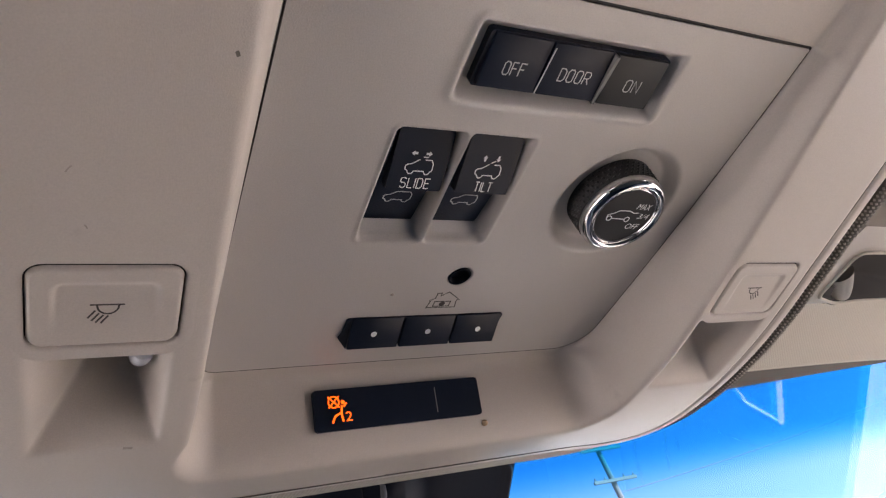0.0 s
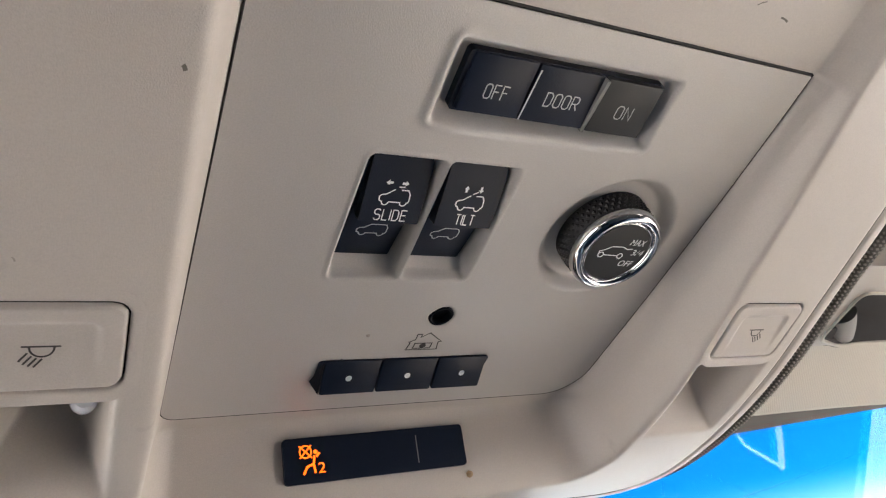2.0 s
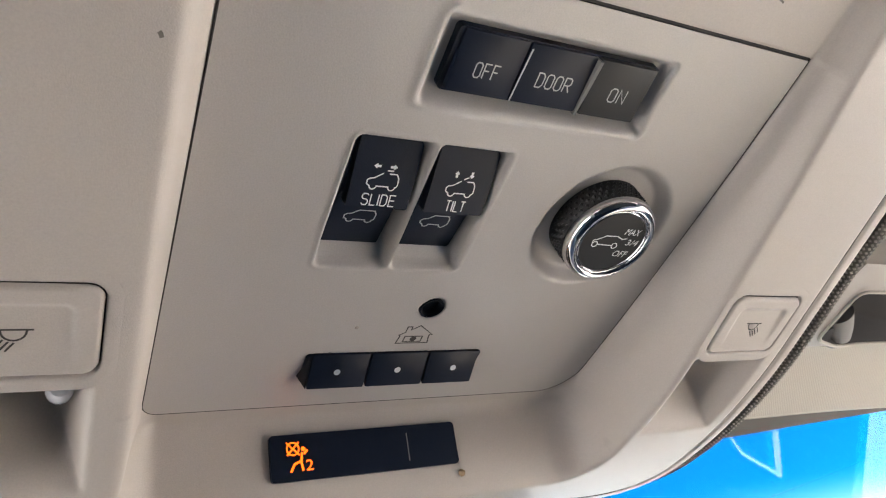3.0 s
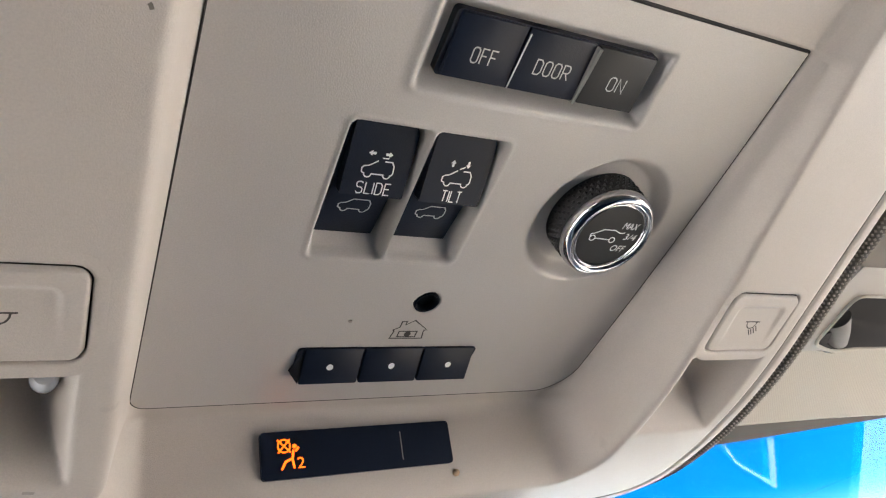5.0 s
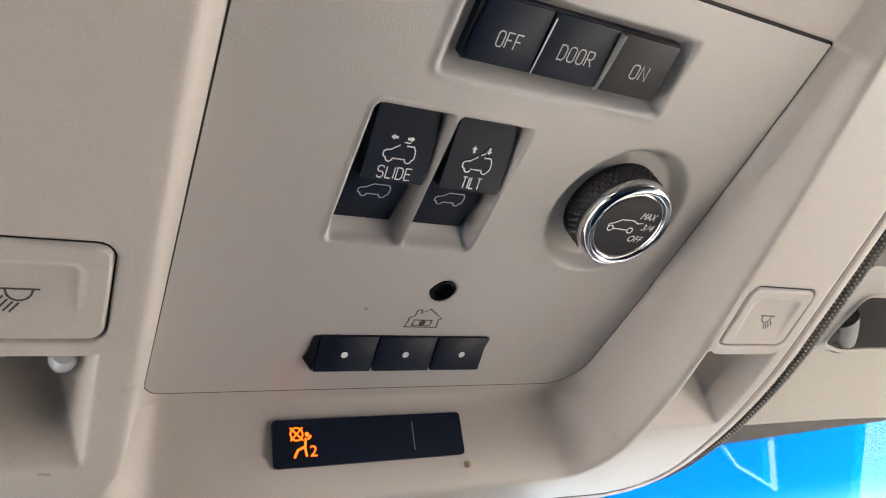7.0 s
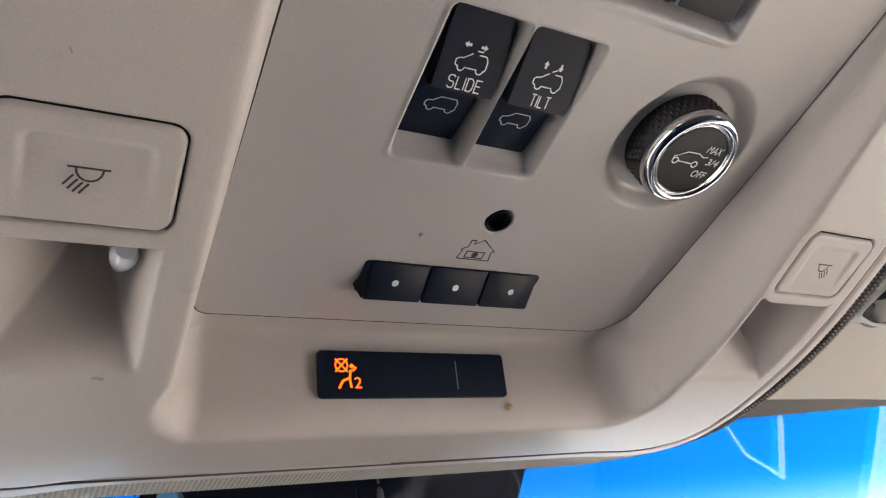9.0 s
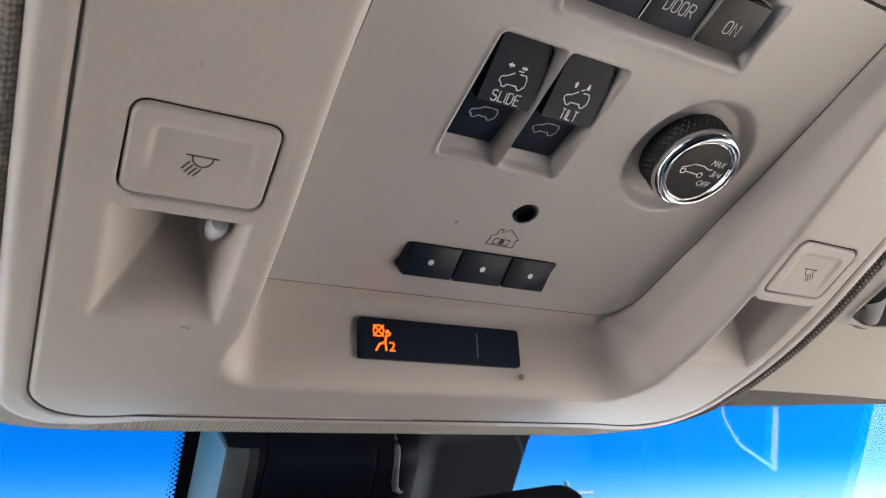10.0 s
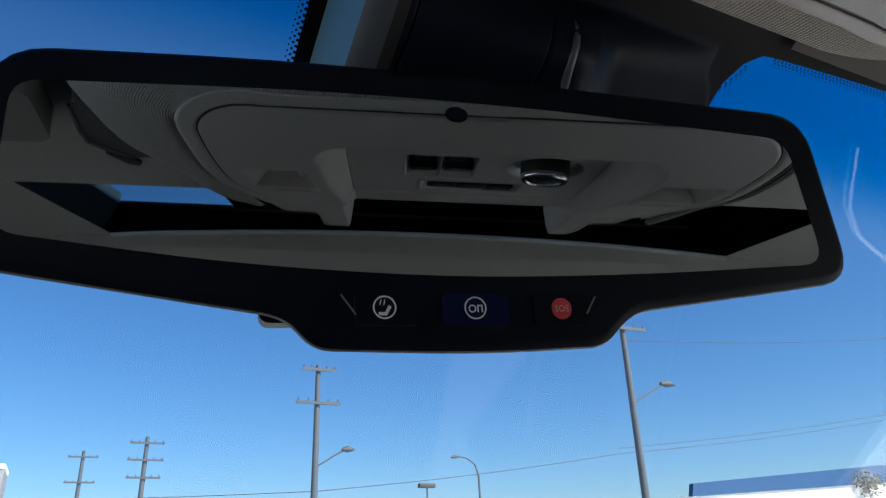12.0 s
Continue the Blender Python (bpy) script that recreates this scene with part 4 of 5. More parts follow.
def cover_h(a, b):
    """Height over the glass; a across, b up the glass."""
    if a < -46:
        left = 19.0 * max(0.0, a + 53) / 7
    else:
        left = 25.0 - 6.0 * math.exp(-(a + 46) / 7.0)
    top = 26.0 * (1 - math.exp(-max(0.0, -3.5 - b) / 7.0)) * 1.04
    soft = 1.2                               # rounding where two faces meet
    mid = -soft * math.log(math.exp(-left / soft) + math.exp(-top / soft)) + soft * math.log(2) * math.exp(-min(left, top))
    mid *= (1 - 0.40 * sstep(30, 58, a + 0.08 * (b + 30))) * (1 - 0.8 * min(1.0, max(0.0, (a - 40) / 64)))
    edge = 104 + 10 * sstep(-10, -30, b)
    h = mid * sstep(edge, edge - 3, a)
    for g, w in ((-30.5, 0.5), (18.5, 0.5)):
        h -= 1.4 * math.exp(-((a - g - 0.03 * (b + 24)) / w) ** 2) * (sstep(-4, -12, b) if g < 0 else sstep(-9, -13, b) * sstep(-36, -32, b))
    return max(0.0, h)


SHELL_A = [-46 + 0.6 * k for k in range(268)]
grid_sheet("cover_shell", lambda a, b: GF(a, b, 0.4 + cover_h(a, b)), [a for a in SHELL_A if a > -36.5], [-62 + 1.5 * k for k in range(42)], M_COVER, cover, angle=80)
# side and round carry painted sheen; the narrow strip fades it towards black
grid_sheet("cover_side", lambda k, v: GF(-53 + 7 * k, -62 + (58.5 - 9.5 * k) * v, 0.4 + cover_h(-53 + 7 * k, -62 + (58.5 - 9.5 * k) * v)), [k / 12 for k in range(13)], [k / 30 for k in range(31)], M_SIDE, cover, "smooth side of the cover with sky sheen in its colour", angle=80)
grid_sheet("cover_top", lambda k, v: GF(-53 + 7 * k, -3.5 - 9.5 * k * (1 - v), 0.4 + cover_h(-53 + 7 * k, -3.5 - 9.5 * k * (1 - v))), [k / 12 for k in range(13)], [k / 10 for k in range(11)], M_COVER, cover, angle=80)
grid_sheet("cover_round", lambda a, v: GF(a, -62 + 49.0 * v, 0.4 + cover_h(a, -62 + 49.0 * v)), [a for a in SHELL_A if a < -37.0] + [-37.0], [k / 30 for k in range(31)], M_ROUND, cover, "rounded edge of the cover's side with grey sheen in its colour", angle=80)
grid_sheet("cover_shoulder", lambda a, v: GF(a, -13 + 9.5 * v, 0.4 + cover_h(a, -13 + 9.5 * v)), [a for a in SHELL_A if a < -36.0], [k / 10 for k in range(11)], M_COVER, cover, angle=80)
grid_sheet("cover_fade", lambda a, v: GF(a, -62 + 49.0 * v, 0.45 + cover_h(a, -62 + 49.0 * v)), [-37.2, -36, -35, -34, -33.2], [k / 30 for k in range(31)], M_DARKTRIM, cover, "added strip that steps the painted sheen down to black", angle=80)
bev = [(-53 + 7 * k / 8, -3.9 - 9.5 * k / 8) for k in range(9)]
# bluish tube painted as the corner's sky highlight
part("cover_bevel", tube([GF(a, b, cover_h(a, b) - 0.1) for a, b in bev], [0.0006, 0.0009, 0.0011, 0.0012, 0.0013, 0.0014, 0.0015, 0.0015, 0.0010], 12), M_SIDE, cover, "rounded bevel of the cover's corner, coloured as a sky highlight")
# a folded step in the cover, with a rounded nose that runs out along its foot
ridge = [(28.0, -9), (28.2, -10.5), (28.3, -12.5), (28.2, -15), (28.0, -19), (28.2, -23), (28.8, -27), (30.0, -30.5), (33.0, -32.4), (40.0, -33.0)]
part("cover_ridge", tube([GF(a, b, cover_h(a, b) - 0.2) for a, b in ridge], [0.0004, 0.0009, 0.0014, 0.0017, 0.0016, 0.0017, 0.0019, 0.0016, 0.0009, 0.0003], 16), M_ROUND, cover, "grey raised fold")
grid_sheet("cover_end", lambda a, c: GF(a, -62, 0.4 + cover_h(a, -62) * c), [-53 + 2 * k for k in range(84)], [0, 0.5, 1], M_COVER, cover)

# ======== rear-view mirror ========
YAW, PITCH, ROLL = -11.2, -6.8, -2.6
MN = Vector((math.sin(radians(YAW)) * math.cos(radians(PITCH)), -math.cos(radians(YAW)) * math.cos(radians(PITCH)), math.sin(radians(PITCH))))
mr = Vector((0, 0, 1)).cross(MN).normalized()
mr = (Matrix.Rotation(radians(-ROLL), 3, MN) @ mr).normalized()
MF0 = Frame((-21.5, 130.3, -60.0), mr, MN.cross(mr))
MF = lambda a, b, c=0.0: MF0(a * 0.962, b * 0.962, c)
mirror = thing("rear_view_mirror", mm(-18, 150, -56), "black-framed rear-view mirror with three call buttons below", "mirror")


HOUSE = [(-123.5, 35.0), (-47, 39.0), (30, 38.4), (130, 35.6), (137, -24), (112, -27.5), (54, -35.2), (43.5, -45.4), (3.5, -47), (-40.5, -45.6), (-48, -37), (-113, -26.5), (-126, -24)]
RAD = [15, 40, 40, 14, 13, 10, 6, 5, 30, 5, 6, 12, 12]
HOUSE_O = smooth_outline(HOUSE, RAD)
GLASS = smooth_outline([(-117, 24.5), (-40, 28.6), (30, 28.8), (119, 25.0), (125, -19), (60, -23.8), (0, -26), (-60, -23.5), (-118, -16.5)], [7, 30, 30, 8, 8, 30, 40, 30, 7])


def dome_shell(fr, outline, steps):
    """Nested scaled outlines: a rounded body."""
    n = len(outline)
    verts, faces = [], []
    for inset, c in steps:
        for i, (a, b) in enumerate(outline):
            p, q = Vector(outline[i - 1]), Vector(outline[(i + 1) % n])
            t = (q - p).normalized()
            o = Vector((t.y, -t.x)) if sum(outline[k - 1][0] * outline[k][1] - outline[k][0] * outline[k - 1][1] for k in range(n)) > 0 else Vector((-t.y, t.x))
            verts.append(fr(a - o.x * inset, b - o.y * inset, c))
    for j in range(len(steps) - 1):
        faces += [(j * n + i, j * n + (i + 1) % n, (j + 1) * n + (i + 1) % n, (j + 1) * n + i) for i in range(n)]
    faces.append(tuple(range(n))[::-1])
    faces.append(tuple((len(steps) - 1) * n + i for i in range(n)))
    return mesh_bm(verts, faces)


part("housing", dome_shell(MF, HOUSE_O, [(17, -30), (12, -25), (6, -16), (1.6, -6), (0.3, -2.6), (0, -1.2), (0.4, 0.2), (1.6, 1.2), (3.2, 1.6)]), M_HOUSING, mirror, "satin black housing", angle=30)
part("mirror_glass", prism(MF, GLASS, 0.5, 1.9), M_MIRROR, mirror, "dimming mirror glass", smooth=False)
part("light_sensor", fill(MF, circle(1.7, 24.4, 3.5, 24, 2.5), 2.1), M_HOUSING, mirror, smooth=False)
for cx_, m_, hw in ((-20.8, M_HOUSING, 9.0), (4.0, M_BLUE, 9.5), (29.2, M_HOUSING, 8.0)):
    key = part("call_button", prism(MF, rrect(cx_ - hw, cx_ + hw, -39.4, -30.6, 1.6), 0, 2.2, 0.5), m_, mirror, "navy blue call button" if m_ is M_BLUE else "black call button")
    if cx_ > 20:
        part("button_symbol", fill(MF, circle(29.6, -34.6, 3.1, 24), 2.3), M_RED, key, smooth=False)
        lettering("lettering", "SOS", MF, 29.6, -34.6, 1.9, M_GREYMARK, key, 2.45, width=4.2)
    else:
        ix = -21.8 if cx_ < 0 else 3.7
        s = strokes(MF, [arc(ix, -34.6, 3.0, 0, 360, 24)], 0.45, 2.35)
        if cx_ < 0:
            strokes(MF, [[(ix - 1.7, -36.3), (ix + 0.3, -36.4), (ix + 1.5, -34.2)]], 0.9, 2.35, s)
            strokes(MF, [[(ix - 1.3, -33.9), (ix - 0.9, -32.5)], [(ix - 0.2, -33.9), (ix + 0.1, -32.5)]], 0.3, 2.35, s)
        else:
            strokes(MF, [arc(ix - 0.9, -34.8, 0.95, 0, 360, 14), [(ix + 0.7, -35.8), (ix + 0.7, -33.9), (ix + 1.9, -33.9), (ix + 1.9, -35.8)]], 0.45, 2.35, s)
        part("button_symbol", s, M_MARK, key, smooth=False)
for a0, a1 in (((-33.5, -31.2), (-29.5, -36.6)), ((40.5, -31.0), (37.4, -36.0))):
    part("button_edge", strokes(MF, [[a0, a1]], 0.5, 2.3), M_GREYTRIM, mirror, smooth=False)
part("stem", tube([MF(0, 8, -26), MF(2, 14, -44), GF(10, -70, 20), GF(10, -50, 22)], [0.016, 0.013, 0.013, 0.016], 14), M_HOUSING, mirror)
part("rear_switch", prism(MF, rrect(-54, -43, -35.2, -29, 3), -24, -16, 1.0), M_HOUSING, mirror)

# ======== sun visors ========


def visor(side):
    v = thing("sun_visor", mm(side * 430, 0, 44), "beige knit sun visor stowed against the headliner", "sun visor", "sun visors")
    fv = Frame((0, 0, 36), (1, 0, 0), (0, -1, 0))
    board = [(240, 58), (600, 58), (600, 150), (266, 150)]
    bmv = prism(fv, smooth_outline([(side * a, b) for a, b in board][::side], 16, 5), -21, 0, 7.0, 4)
    part("visor_board", bmv, M_VISOR, v)
    c = thing("visor_clip", mm(side * 283, 45, 38), "grey-beige moulded visor clip with a dark hollow on the headliner", "clip", "visor clips")
    hollow = smooth_outline([(243, -7), (410, -8), (410, 30), (286, 31), (268, 33), (247, 27)], [7, 3, 3, 6, 6, 5], 5)

    def deep(x, y):
        d = poly_dist(x, y, hollow)
        z = 30.0 - 0.9 * math.exp(-(d / 1.2) ** 2)
        if d < 0:
            z += (16.0 - 9.0 * sstep(255, 330, x)) * sstep(0.0, -9.0, d)
        return z + 30.0 * sstep(3.0, 0.0, min(x - 226, 420 - x, y + 27, 37 - y))
    gx = [226 + 1.5 * k for k in range(130)]
    gy = [-27 + 1.5 * k for k in range(43)]
    pv = [mm(side * x, y, deep(x, y)) for y in gy for x in gx]
    plate, pit = [], []
    for jy in range(len(gy) - 1):
        for ix in range(len(gx) - 1):
            k = jy * len(gx) + ix
            f = (k, k + 1, k + 1 + len(gx), k + len(gx))
            (pit if poly_dist(gx[ix] + 0.75, gy[jy] + 0.75, hollow) < 0 else plate).append(f[::side])
    sheet("clip_plate", pv, plate, M_CLIPRIM, c, "grey-beige plate of the clip")
    # the hollow's depth shade is painted in with the dark material
    sheet("clip_hollow", pv, pit, M_CLIP, c, "hollow of the clip with its shade in the colour")
    part("clip_rim", tube([mm(side * x, y, 29.2) for x, y in hollow + hollow[:1]], 0.0009, 8), M_PLAIN, c, "pale rim round the hollow")
    half = [(7.5 * math.cos(radians(180 * k / 14)), 7.0 * math.sin(radians(180 * k / 14))) for k in range(15)]
    rows = [mm(side * (258 + 19.5 * t) + side * 0.72 * p, 14.5 + 19.5 * t - 0.70 * p, 36.0 - q * (0.82 + 0.18 * math.sin(math.pi * t))) for t in (0, 0.08, 0.3, 0.6, 0.9, 1.0) for p, q in half]
    quads = [(r * 15 + i, r * 15 + i + 1, (r + 1) * 15 + i + 1, (r + 1) * 15 + i) for r in range(5) for i in range(14)]
    barrel = mesh_bm(rows, quads + [tuple(range(15)), tuple(range(75, 90))[::-1]])
    part("clip_barrel", barrel, M_CLIPBAR, c, "grey rounded barrel of the clip", angle=50)
    part("clip_body", prism(Frame((0, 0, 30), (1, 0, 0), (0, -1, 0)), smooth_outline([(side * a, -b) for a, b in ((247, 26), (251, 33), (264, 34.5), (255, 19))][::-side], 3, 4), -12, -0.6, 1.5, 3), M_CLIP, c, "dark grey side of the clip's barrel")


visor(1)
visor(-1)
pad = thing("inner_sun_visor", mm(-215, -130, 40), "short grey-beige padded sun visor beside the overhead console", "sun visor")
fv = Frame((0, 0, 36), (1, 0, 0), (0, -1, 0))
part("visor_board", prism(fv, smooth_outline([(-190, 66), (-223, 70), (-243, 146), (-226, 176), (-190, 170)], 14, 5), -20, 0, 6.0, 4), M_VISOR_DARK, pad)
part("piping", tube([mm(-226, -80, 37), mm(-236, -118, 35.5), mm(-240, -142, 35.5), mm(-232, -160, 35.5), mm(-222, -173, 36)], 0.0016, 8), M_VISOR_DARK, pad, "raised piping along the visor's edge")
part("visor_rod", tube([mm(-236, -164, 37), mm(-226, -178, 35), mm(-221, -184, 35)], [0.0028, 0.0032, 0.0022], 10), M_CLIP, pad, "dark end of the visor's rod")

# ======== sunroof and cabin shell ========
roof = thing("sunroof", mm(0, -300, 110), "dark-framed tinted glass sunroof", "sunroof", kind="structure")
for nm, b in (("frame_front", box(-0.215, 0.215, -0.152, -0.140, 1.7135, 1.775)), ("frame_rear", box(-0.446, 0.41, -0.732, -0.720, 1.7235, 1.775)),
              ("frame_side", box(-0.446, -0.430, -0.720, -0.152, 1.7135, 1.775)), ("frame_side", box(0.396, 0.412, -0.720, -0.152, 1.7135, 1.775))):
    part(nm, b, M_SEAL, roof, smooth=False)
for y0 in (-0.50, -0.54, -0.58):
    part("side_channel", box(0.388, 0.397, -0.655, -0.30, 1.722 + (y0 + 0.58) * 0.45, 1.726 + (y0 + 0.58) * 0.45), M_SEAL, roof, smooth=False)
part("roof_pane", box(-0.43, 0.40, -0.53, -0.40, 1.775, 1.779), M_SUNROOF, roof, smooth=False)
part("roof_pane", box(-0.43, -0.27, -0.70, -0.53, 1.775, 1.779), M_SUNROOF, roof, smooth=False)
# the bowed rear edge of the opening carries a pale lip over a shade panel
lip_y = lambda x: -0.592 + 0.075 * (1 - (x / 395) ** 2)
xs = list(range(-395, 396, 10))
shade = grid_sheet("shade_panel", lambda x, k: Vector((x * 0.001, lip_y(x) + (-0.66 - lip_y(x)) * k, 1.709 + 0.003 * math.sin(math.pi * k))), xs, [k / 8 for k in range(9)], M_FABRIC, roof, "pale knit shade panel")
lay_lengths(shade, [(v.co.x, v.co.y) for v in shade.data.vertices])
part("opening_lip", tube([Vector((x * 0.001, lip_y(x), 1.7085)) for x in xs], 0.003, 10), M_PLAIN, roof, "pale edge of the sunroof opening")


def shut(name, bm, material, label):
    return tagged(part(name, bm, material, None, smooth=False), label, "car body", kind="structure")


shut("roof_skin", box(-0.72, 0.72, -2.4, -0.70, 1.775, 1.779), M_DARKTRIM, "outer roof skin behind the sunroof")
# added cover: leaves only a small sky patch for the mirror to show
shut("roof_skin", box(-0.27, 0.72, -0.70, -0.53, 1.775, 1.779), M_SEAL, "added dark cover that narrows the sky seen through the sunroof")
shut("roof_skin", box(-0.72, -0.43, -0.70, 0.05, 1.775, 1.79), M_DARKTRIM, "outer roof skin beside the sunroof")
shut("roof_skin", box(0.40, 0.72, -0.53, 0.05, 1.775, 1.79), M_DARKTRIM, "outer roof skin beside the sunroof")
shut("roof_skin", box(-0.43, 0.40, -0.40, 0.05, 1.775, 1.79), M_SEAL, "dark roof cassette over the console")
for s in (-1, 1):
    xs = sorted((s * 0.64, s * 0.74))
    shut("roof_rail", box(*xs, -2.4, 0.12, 1.60, 1.78, 0.02), M_SHELL, "beige trimmed roof rail over the doors")
    xs = sorted((s * 0.74, s * 0.86))
    shut("door_panel", box(*xs, -2.4, 0.9, 0.45, 1.04, 0.02), M_CABIN, "beige door panel below the window line")
    xs = sorted((s * 0.68, s * 0.80))
    shut("door_pillar", box(*xs, -0.66, -0.52, 1.10, 1.62, 0.02), M_SHELL, "beige trimmed door pillar")
    b = bmesh.new()
    tube([(s * 0.66, 0.10, 1.66), (s * 0.74, 0.55, 1.38), (s * 0.82, 1.0, 1.05)], 0.05, 8, b)
    shut("windshield_pillar", b, M_SHELL, "beige trimmed windshield pillar")
# unseen dark sheet at the passenger's window, added so that its edge and bright V-shaped slits show as reflections in
# the windshield
GAP = [((0.030, 1.362), (0.105, 1.360)), ((0.105, 1.360), (0.171, 1.347)), ((0.030, 1.272), (0.105, 1.276)), ((0.105, 1.276), (0.142, 1.298)), ((0.142, 1.298), (0.171, 1.344))]


def in_gap(y, z):
    p = Vector((y, z))
    for k, (a, b) in enumerate(GAP):
        a, b = Vector(a), Vector(b)
        t = min(1.0, max(0.0, (p - a).dot(b - a) / (b - a).length_squared))
        if (p - a - t * (b - a)).length < (0.0048 if k < 2 else 0.0022):
            return True
    return False


mask_v, mask_f = [], []


def mask_quad(*yz):
    k = len(mask_v)
    mask_v.extend((0.74, y, z) for y, z in yz)
    mask_f.append((k, k + 1, k + 2, k + 3))


for i in range(100):
    for j in range(76):
        y, z = 0.0 + 0.002 * i, 1.24 + 0.002 * j
        if not in_gap(y + 0.001, z + 0.001):
            mask_quad((y, z), (y + 0.002, z), (y + 0.002, z + 0.002), (y, z + 0.002))
mask_quad((-0.14, 1.0), (0.0, 1.0), (0.0, 1.40), (-0.14, 1.40))
mask_quad((0.0, 1.0), (0.2, 1.0), (0.2, 1.24), (0.0, 1.24))
mask_quad((0.0, 1.392), (0.2, 1.392), (0.2, 1.45), (0.0, 1.532))
mask_quad((0.2, 1.0), (0.5, 1.0), (0.5, 1.32), (0.2, 1.45))
mask_quad((0.5, 1.0), (0.9, 1.0), (0.9, 1.12), (0.5, 1.32))
tagged(sheet("reflection_sheet", mask_v, mask_f, M_SEAT), "unseen dark sheet with slits that shape reflections in the windshield", "car body", kind="structure")
shut("rear_wall", box(-0.86, 0.86, -2.45, -2.40, 0.40, 1.76), M_SEAT, "plain cabin wall behind the seats")
# unseen blocks, added to hold back light from behind and the driver's side
shut("rear_light_block", box(-0.86, 0.86, -0.76, -0.70, 0.80, 1.57), M_SEAT, "unseen dark block at the front seats' backs against light from behind")
shut("rear_backdrop", box(-0.80, 0.80, -1.26, -1.20, 0.80, 1.71), M_CARPET, "unseen taupe backdrop added behind the front seats to dim rear light")
shut("side_light_block", box(-0.80, -0.70, -0.7, 0.95, 1.0, 1.37), M_CARPET, "unseen dark block that cuts light from the driver's window")
shut("hood", box(-0.84, 0.84, 1.27, 2.45, 0.90, 1.04, 0.06, 3), M_HOOD, "plain taupe sunlit hood in front of the windshield")
shut("dashboard", box(-0.86, 0.86, 0.32, 1.25, 0.60, 0.98, 0.05, 3), M_DASH, "plain dashboard top under the windshield")
shut("cabin_floor", box(-0.86, 0.86, -2.4, 1.2, 0.40, 0.80), M_SEAT, "plain dark cabin floor and seat level")
# unseen block, raised and pale, added to bounce sunlight up at the console
shut("seat_bounce_block", box(0.34, 0.735, -0.64, 0.20, 0.78, 1.02, 0.04, 3), M_BOUNCE, "unseen pale block at passenger seat level that bounces window sun upwards")

# ======== outdoors ========
g = bmesh.new()
bmesh.ops.create_grid(g, x_segments=40, y_segments=40, size=2000)
tagged(part("ground", g, M_ASPHALT, None), "wide flat pale concrete ground", "ground", kind="structure")


def pole(x, y, top, arms, r=0.16, lamp=None, lean=0.0):
    """Heights from the ground."""
    p = thing("utility_pole", (x, y, 0), "weathered wooden utility pole with crossarms", "pole", "utility poles")
    part("post", tube([(x, y, 0), (x + lean * 0.5, y, top * 0.5), (x + lean, y, top)], [r * 1.25, r, r * 0.75], 10), M_WOOD, p)
    for h, half in arms:
        xx = x + lean * h / top
        arm = part("crossarm", box(xx - half, xx + half, y - r - 0.12, y - r, h - 0.09, h + 0.09), M_WOOD, p, smooth=False)
        for k in (-0.9, -0.45, 0.45, 0.9):
            part("insulator", tube([(xx + k * half, y - r - 0.06, h + 0.09), (xx + k * half, y - r - 0.06, h + 0.3)], [0.06, 0.035], 6), M_STEEL, arm)
    if lamp:
        h, dx, dz = lamp
        xx = x + lean * h / top
        part("lamp_arm", tube([(xx, y, h), (xx + dx * 0.5, y, h + dz * 0.62), (xx + dx * 0.85, y, h + dz)], 0.05, 8), M_STEEL, p)
        part("lamp_head", tube([(xx + dx * 0.75, y, h + dz), (xx + dx * 0.9, y, h + dz * 1.02), (xx + dx * 1.1, y, h + dz)], [0.10, 0.22, 0.08], 10), M_STEEL, p)
    return p


pole(13.55, 45, 13.75, ((13.41, 1.15), (11.25, 1.45)), 0.21, (7.3, 2.3, 1.15))
pole(28.1, 32, 16.7, ((13.9, 1.55), (15.85, 1.5)), 0.2, (9.5, 3.1, 1.3))
pole(6.2, 75, 13.65, ((13.05, 1.55), (11.5, 1.6), (9.9, 1.5)), 0.25)
pole(1.2, 95, 15.05, ((14.35, 1.6), (11.55, 1.6)), 0.25)
sl = thing("street_lamp", (39.2, 70, 0), "slim grey street lamp with a curved arm", "street lamp")
part("lamp_post", tube([(39.2, 70, 0), (39.1, 70, 10.0), (38.7, 70, 11.2), (37.8, 70, 11.8), (36.6, 70, 12.0)], [0.14, 0.1, 0.08, 0.07, 0.06], 8), M_STEEL, sl)
part("lamp_head", tube([(36.9, 70, 12.0), (36.4, 70, 11.95), (35.9, 70, 11.85)], [0.1, 0.22, 0.1], 8), M_STEEL, sl)
ll = thing("yard_lamp", (33.0, 70, 0), "dark floodlight on a thin post", "street lamp")
part("lamp_post", tube([(33.0, 70, 0), (33.0, 70, 8.75)], 0.09, 8), M_STEEL, ll)
part("lamp_head", box(32.1, 33.9, 69.8, 70.4, 8.75, 9.2, 0.1), M_DARKTRIM, ll)
for a, b, sag in (((13.6, 45, 5.9), (37.5, 45, 8.8), 0.2), ((37.5, 45, 8.8), (75, 45, 13.55), 0.3), ((37.5, 45, 9.2), (75, 45, 14.05), 0.3), ((-30, 60, 6.6), (13.6, 45, 5.9), 0.4), ((27.8, 32, 13.2), (60, 34, 17.2), 0.3)):
    pts = [tuple(Vector(a).lerp(Vector(b), k / 12) - Vector((0, 0, 4 * sag * (k / 12) * (1 - k / 12)))) for k in range(13)]
    tagged(part("overhead_cable", tube(pts, 0.022, 5), M_WIRE, None), "dark overhead cable strung between poles", "cable", "overhead cables")
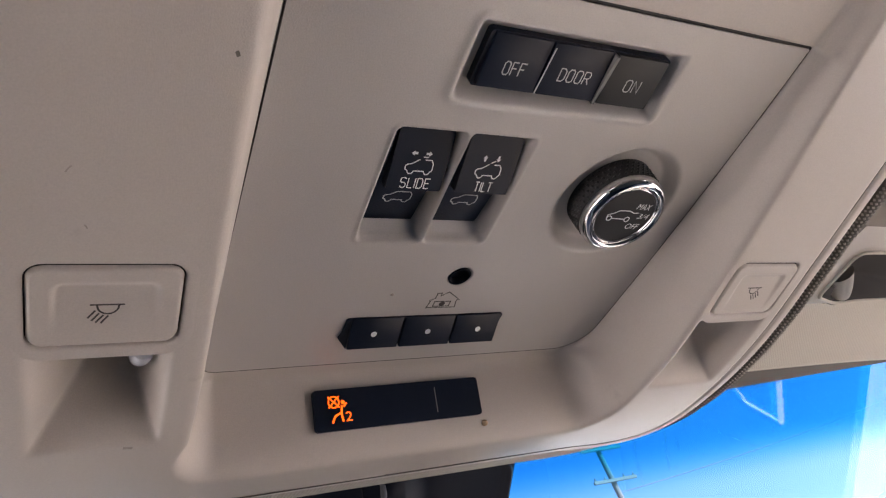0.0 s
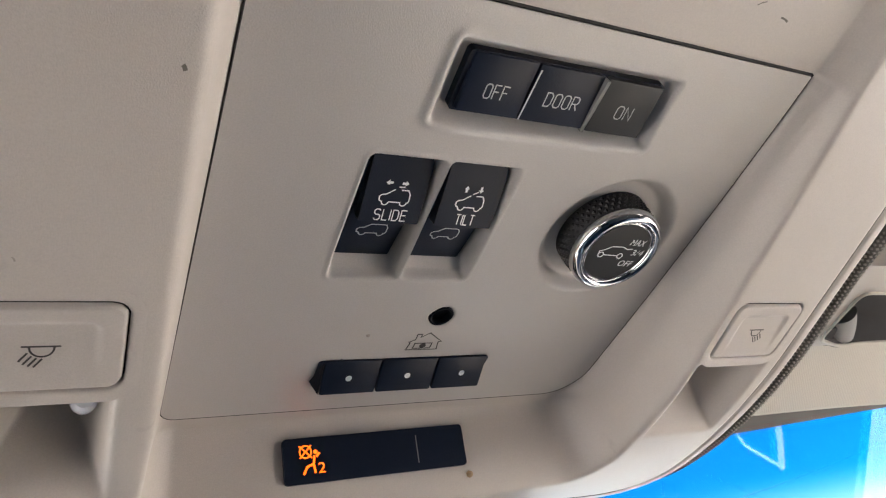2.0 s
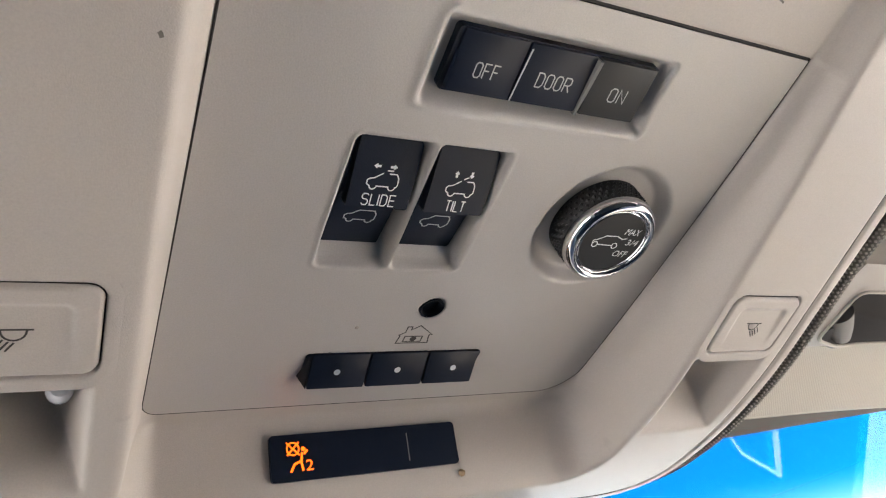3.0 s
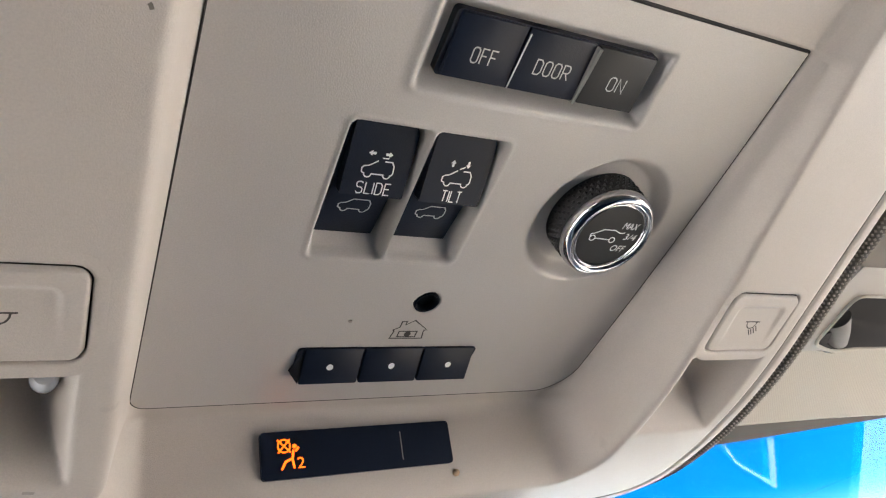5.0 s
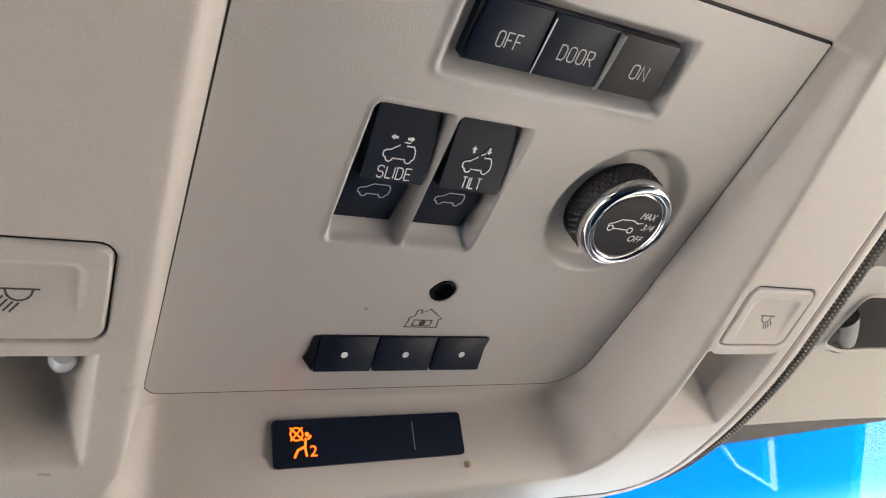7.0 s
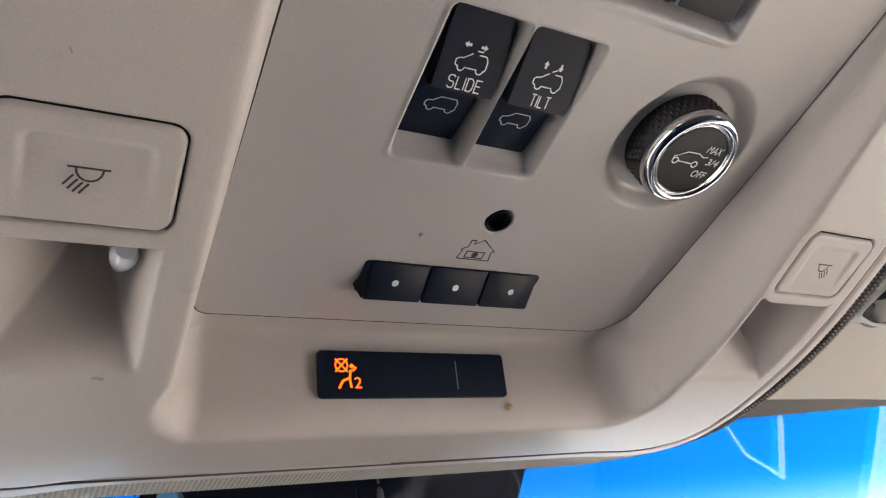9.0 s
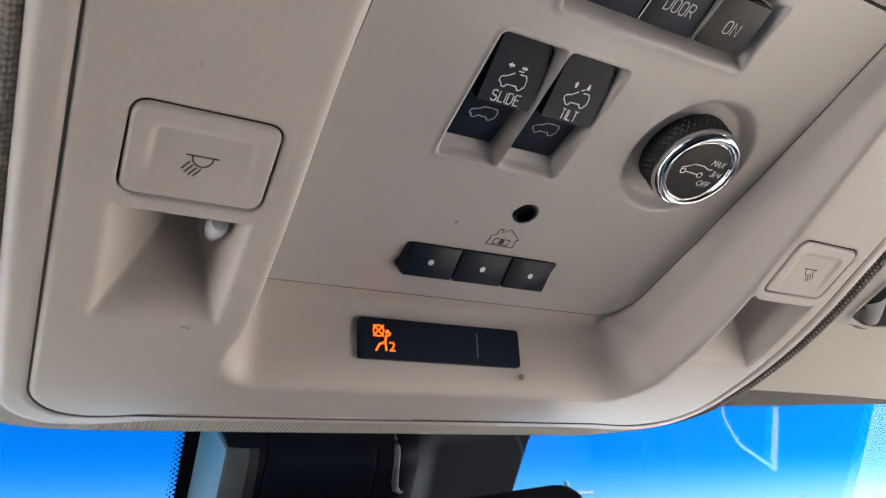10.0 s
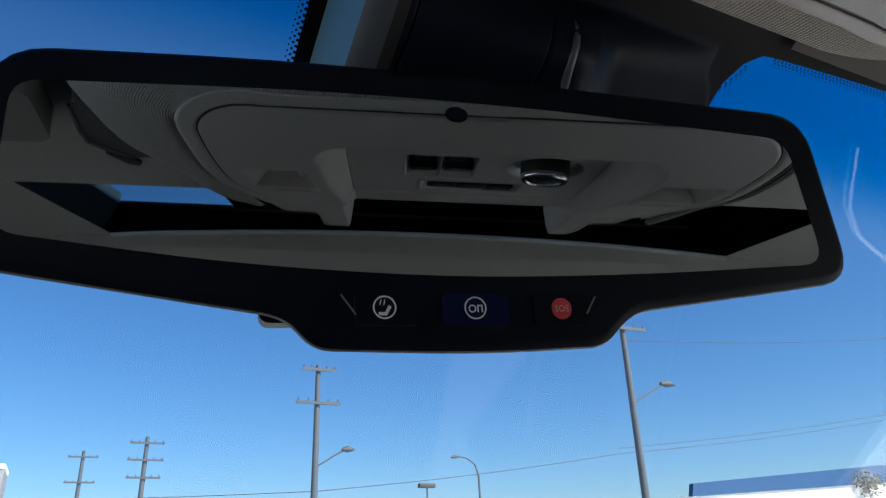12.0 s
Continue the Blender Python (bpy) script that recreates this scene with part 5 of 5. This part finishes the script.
# low commercial building
bld = thing("warehouse", (80, 60, 0), "low white warehouse with a blue metal fascia", "building")
part("wall", mesh_bm([(59.0, 60, 0), (98, 60, 0), (98, 75, 0), (59.0, 75, 0), (59.0, 60, 7.2), (98, 60, 9.5), (98, 75, 9.5), (59.0, 75, 7.2)],
                     [(0, 3, 2, 1), (4, 5, 6, 7), (0, 1, 5, 4), (1, 2, 6, 5), (2, 3, 7, 6), (3, 0, 4, 7)]), M_WALLW, bld, smooth=False)
part("fascia", mesh_bm([(58.8, 59.7, 7.1), (98.2, 59.7, 9.2), (98.2, 60.3, 9.2), (58.8, 60.3, 7.1), (59.2, 59.7, 8.4), (98.2, 59.7, 11.5), (98.2, 60.3, 11.5), (59.2, 60.3, 8.4)],
                       [(0, 3, 2, 1), (4, 5, 6, 7), (0, 1, 5, 4), (1, 2, 6, 5), (2, 3, 7, 6), (3, 0, 4, 7)]), M_ROOFB, bld, "blue metal fascia", smooth=False)
for k in range(8):
    part("wall_panel", box(60.5 + 4.6 * k, 64.7 + 4.6 * k, 59.9, 60.0, 0.3, 6.8), M_WALLW, bld, smooth=False)
tower = thing("far_building", (-7.5, 95, 0), "distant pale building edge", "building")
part("wall", box(-12, -6.4, 95, 102, 0, 12.9), M_GREYTRIM, tower, smooth=False)
part("roof", box(-12.2, -6.3, 94.8, 102.2, 12.9, 13.5, 0.3), M_WALLW, tower, smooth=False)


def tree(x, y, h, spread):
    t = thing("tree", (x, y, 0), "small dry street tree with sparse brownish leaves", "tree", "trees")
    part("trunk", tube([(x, y, 0), (x + 0.1, y, h * 0.5), (x, y, h * 0.75)], [0.16, 0.12, 0.06], 8), M_WOOD, t)
    rng = random.Random(int(x * 10))
    b = bmesh.new()
    for _ in range(420):
        a, c, r = rng.uniform(0, 6.283), rng.uniform(-1, 1), spread * rng.random() ** 0.4
        p = Vector((x + r * math.cos(a) * math.sqrt(1 - c * c), y + r * math.sin(a) * math.sqrt(1 - c * c), h * 0.78 + c * r * 0.8))
        d = Vector((rng.uniform(-1, 1), rng.uniform(-1, 1), rng.uniform(-1, 1))).normalized() * 0.22
        e = d.orthogonal().normalized() * 0.14
        b.faces.new([b.verts.new(p + v) for v in (d, e, -d, -e)])
    part("crown", b, M_LEAF, t, smooth=False)


tree(86.5, 59, 11.0, 2.0)
tree(40.8, 60, 7.0, 1.0)
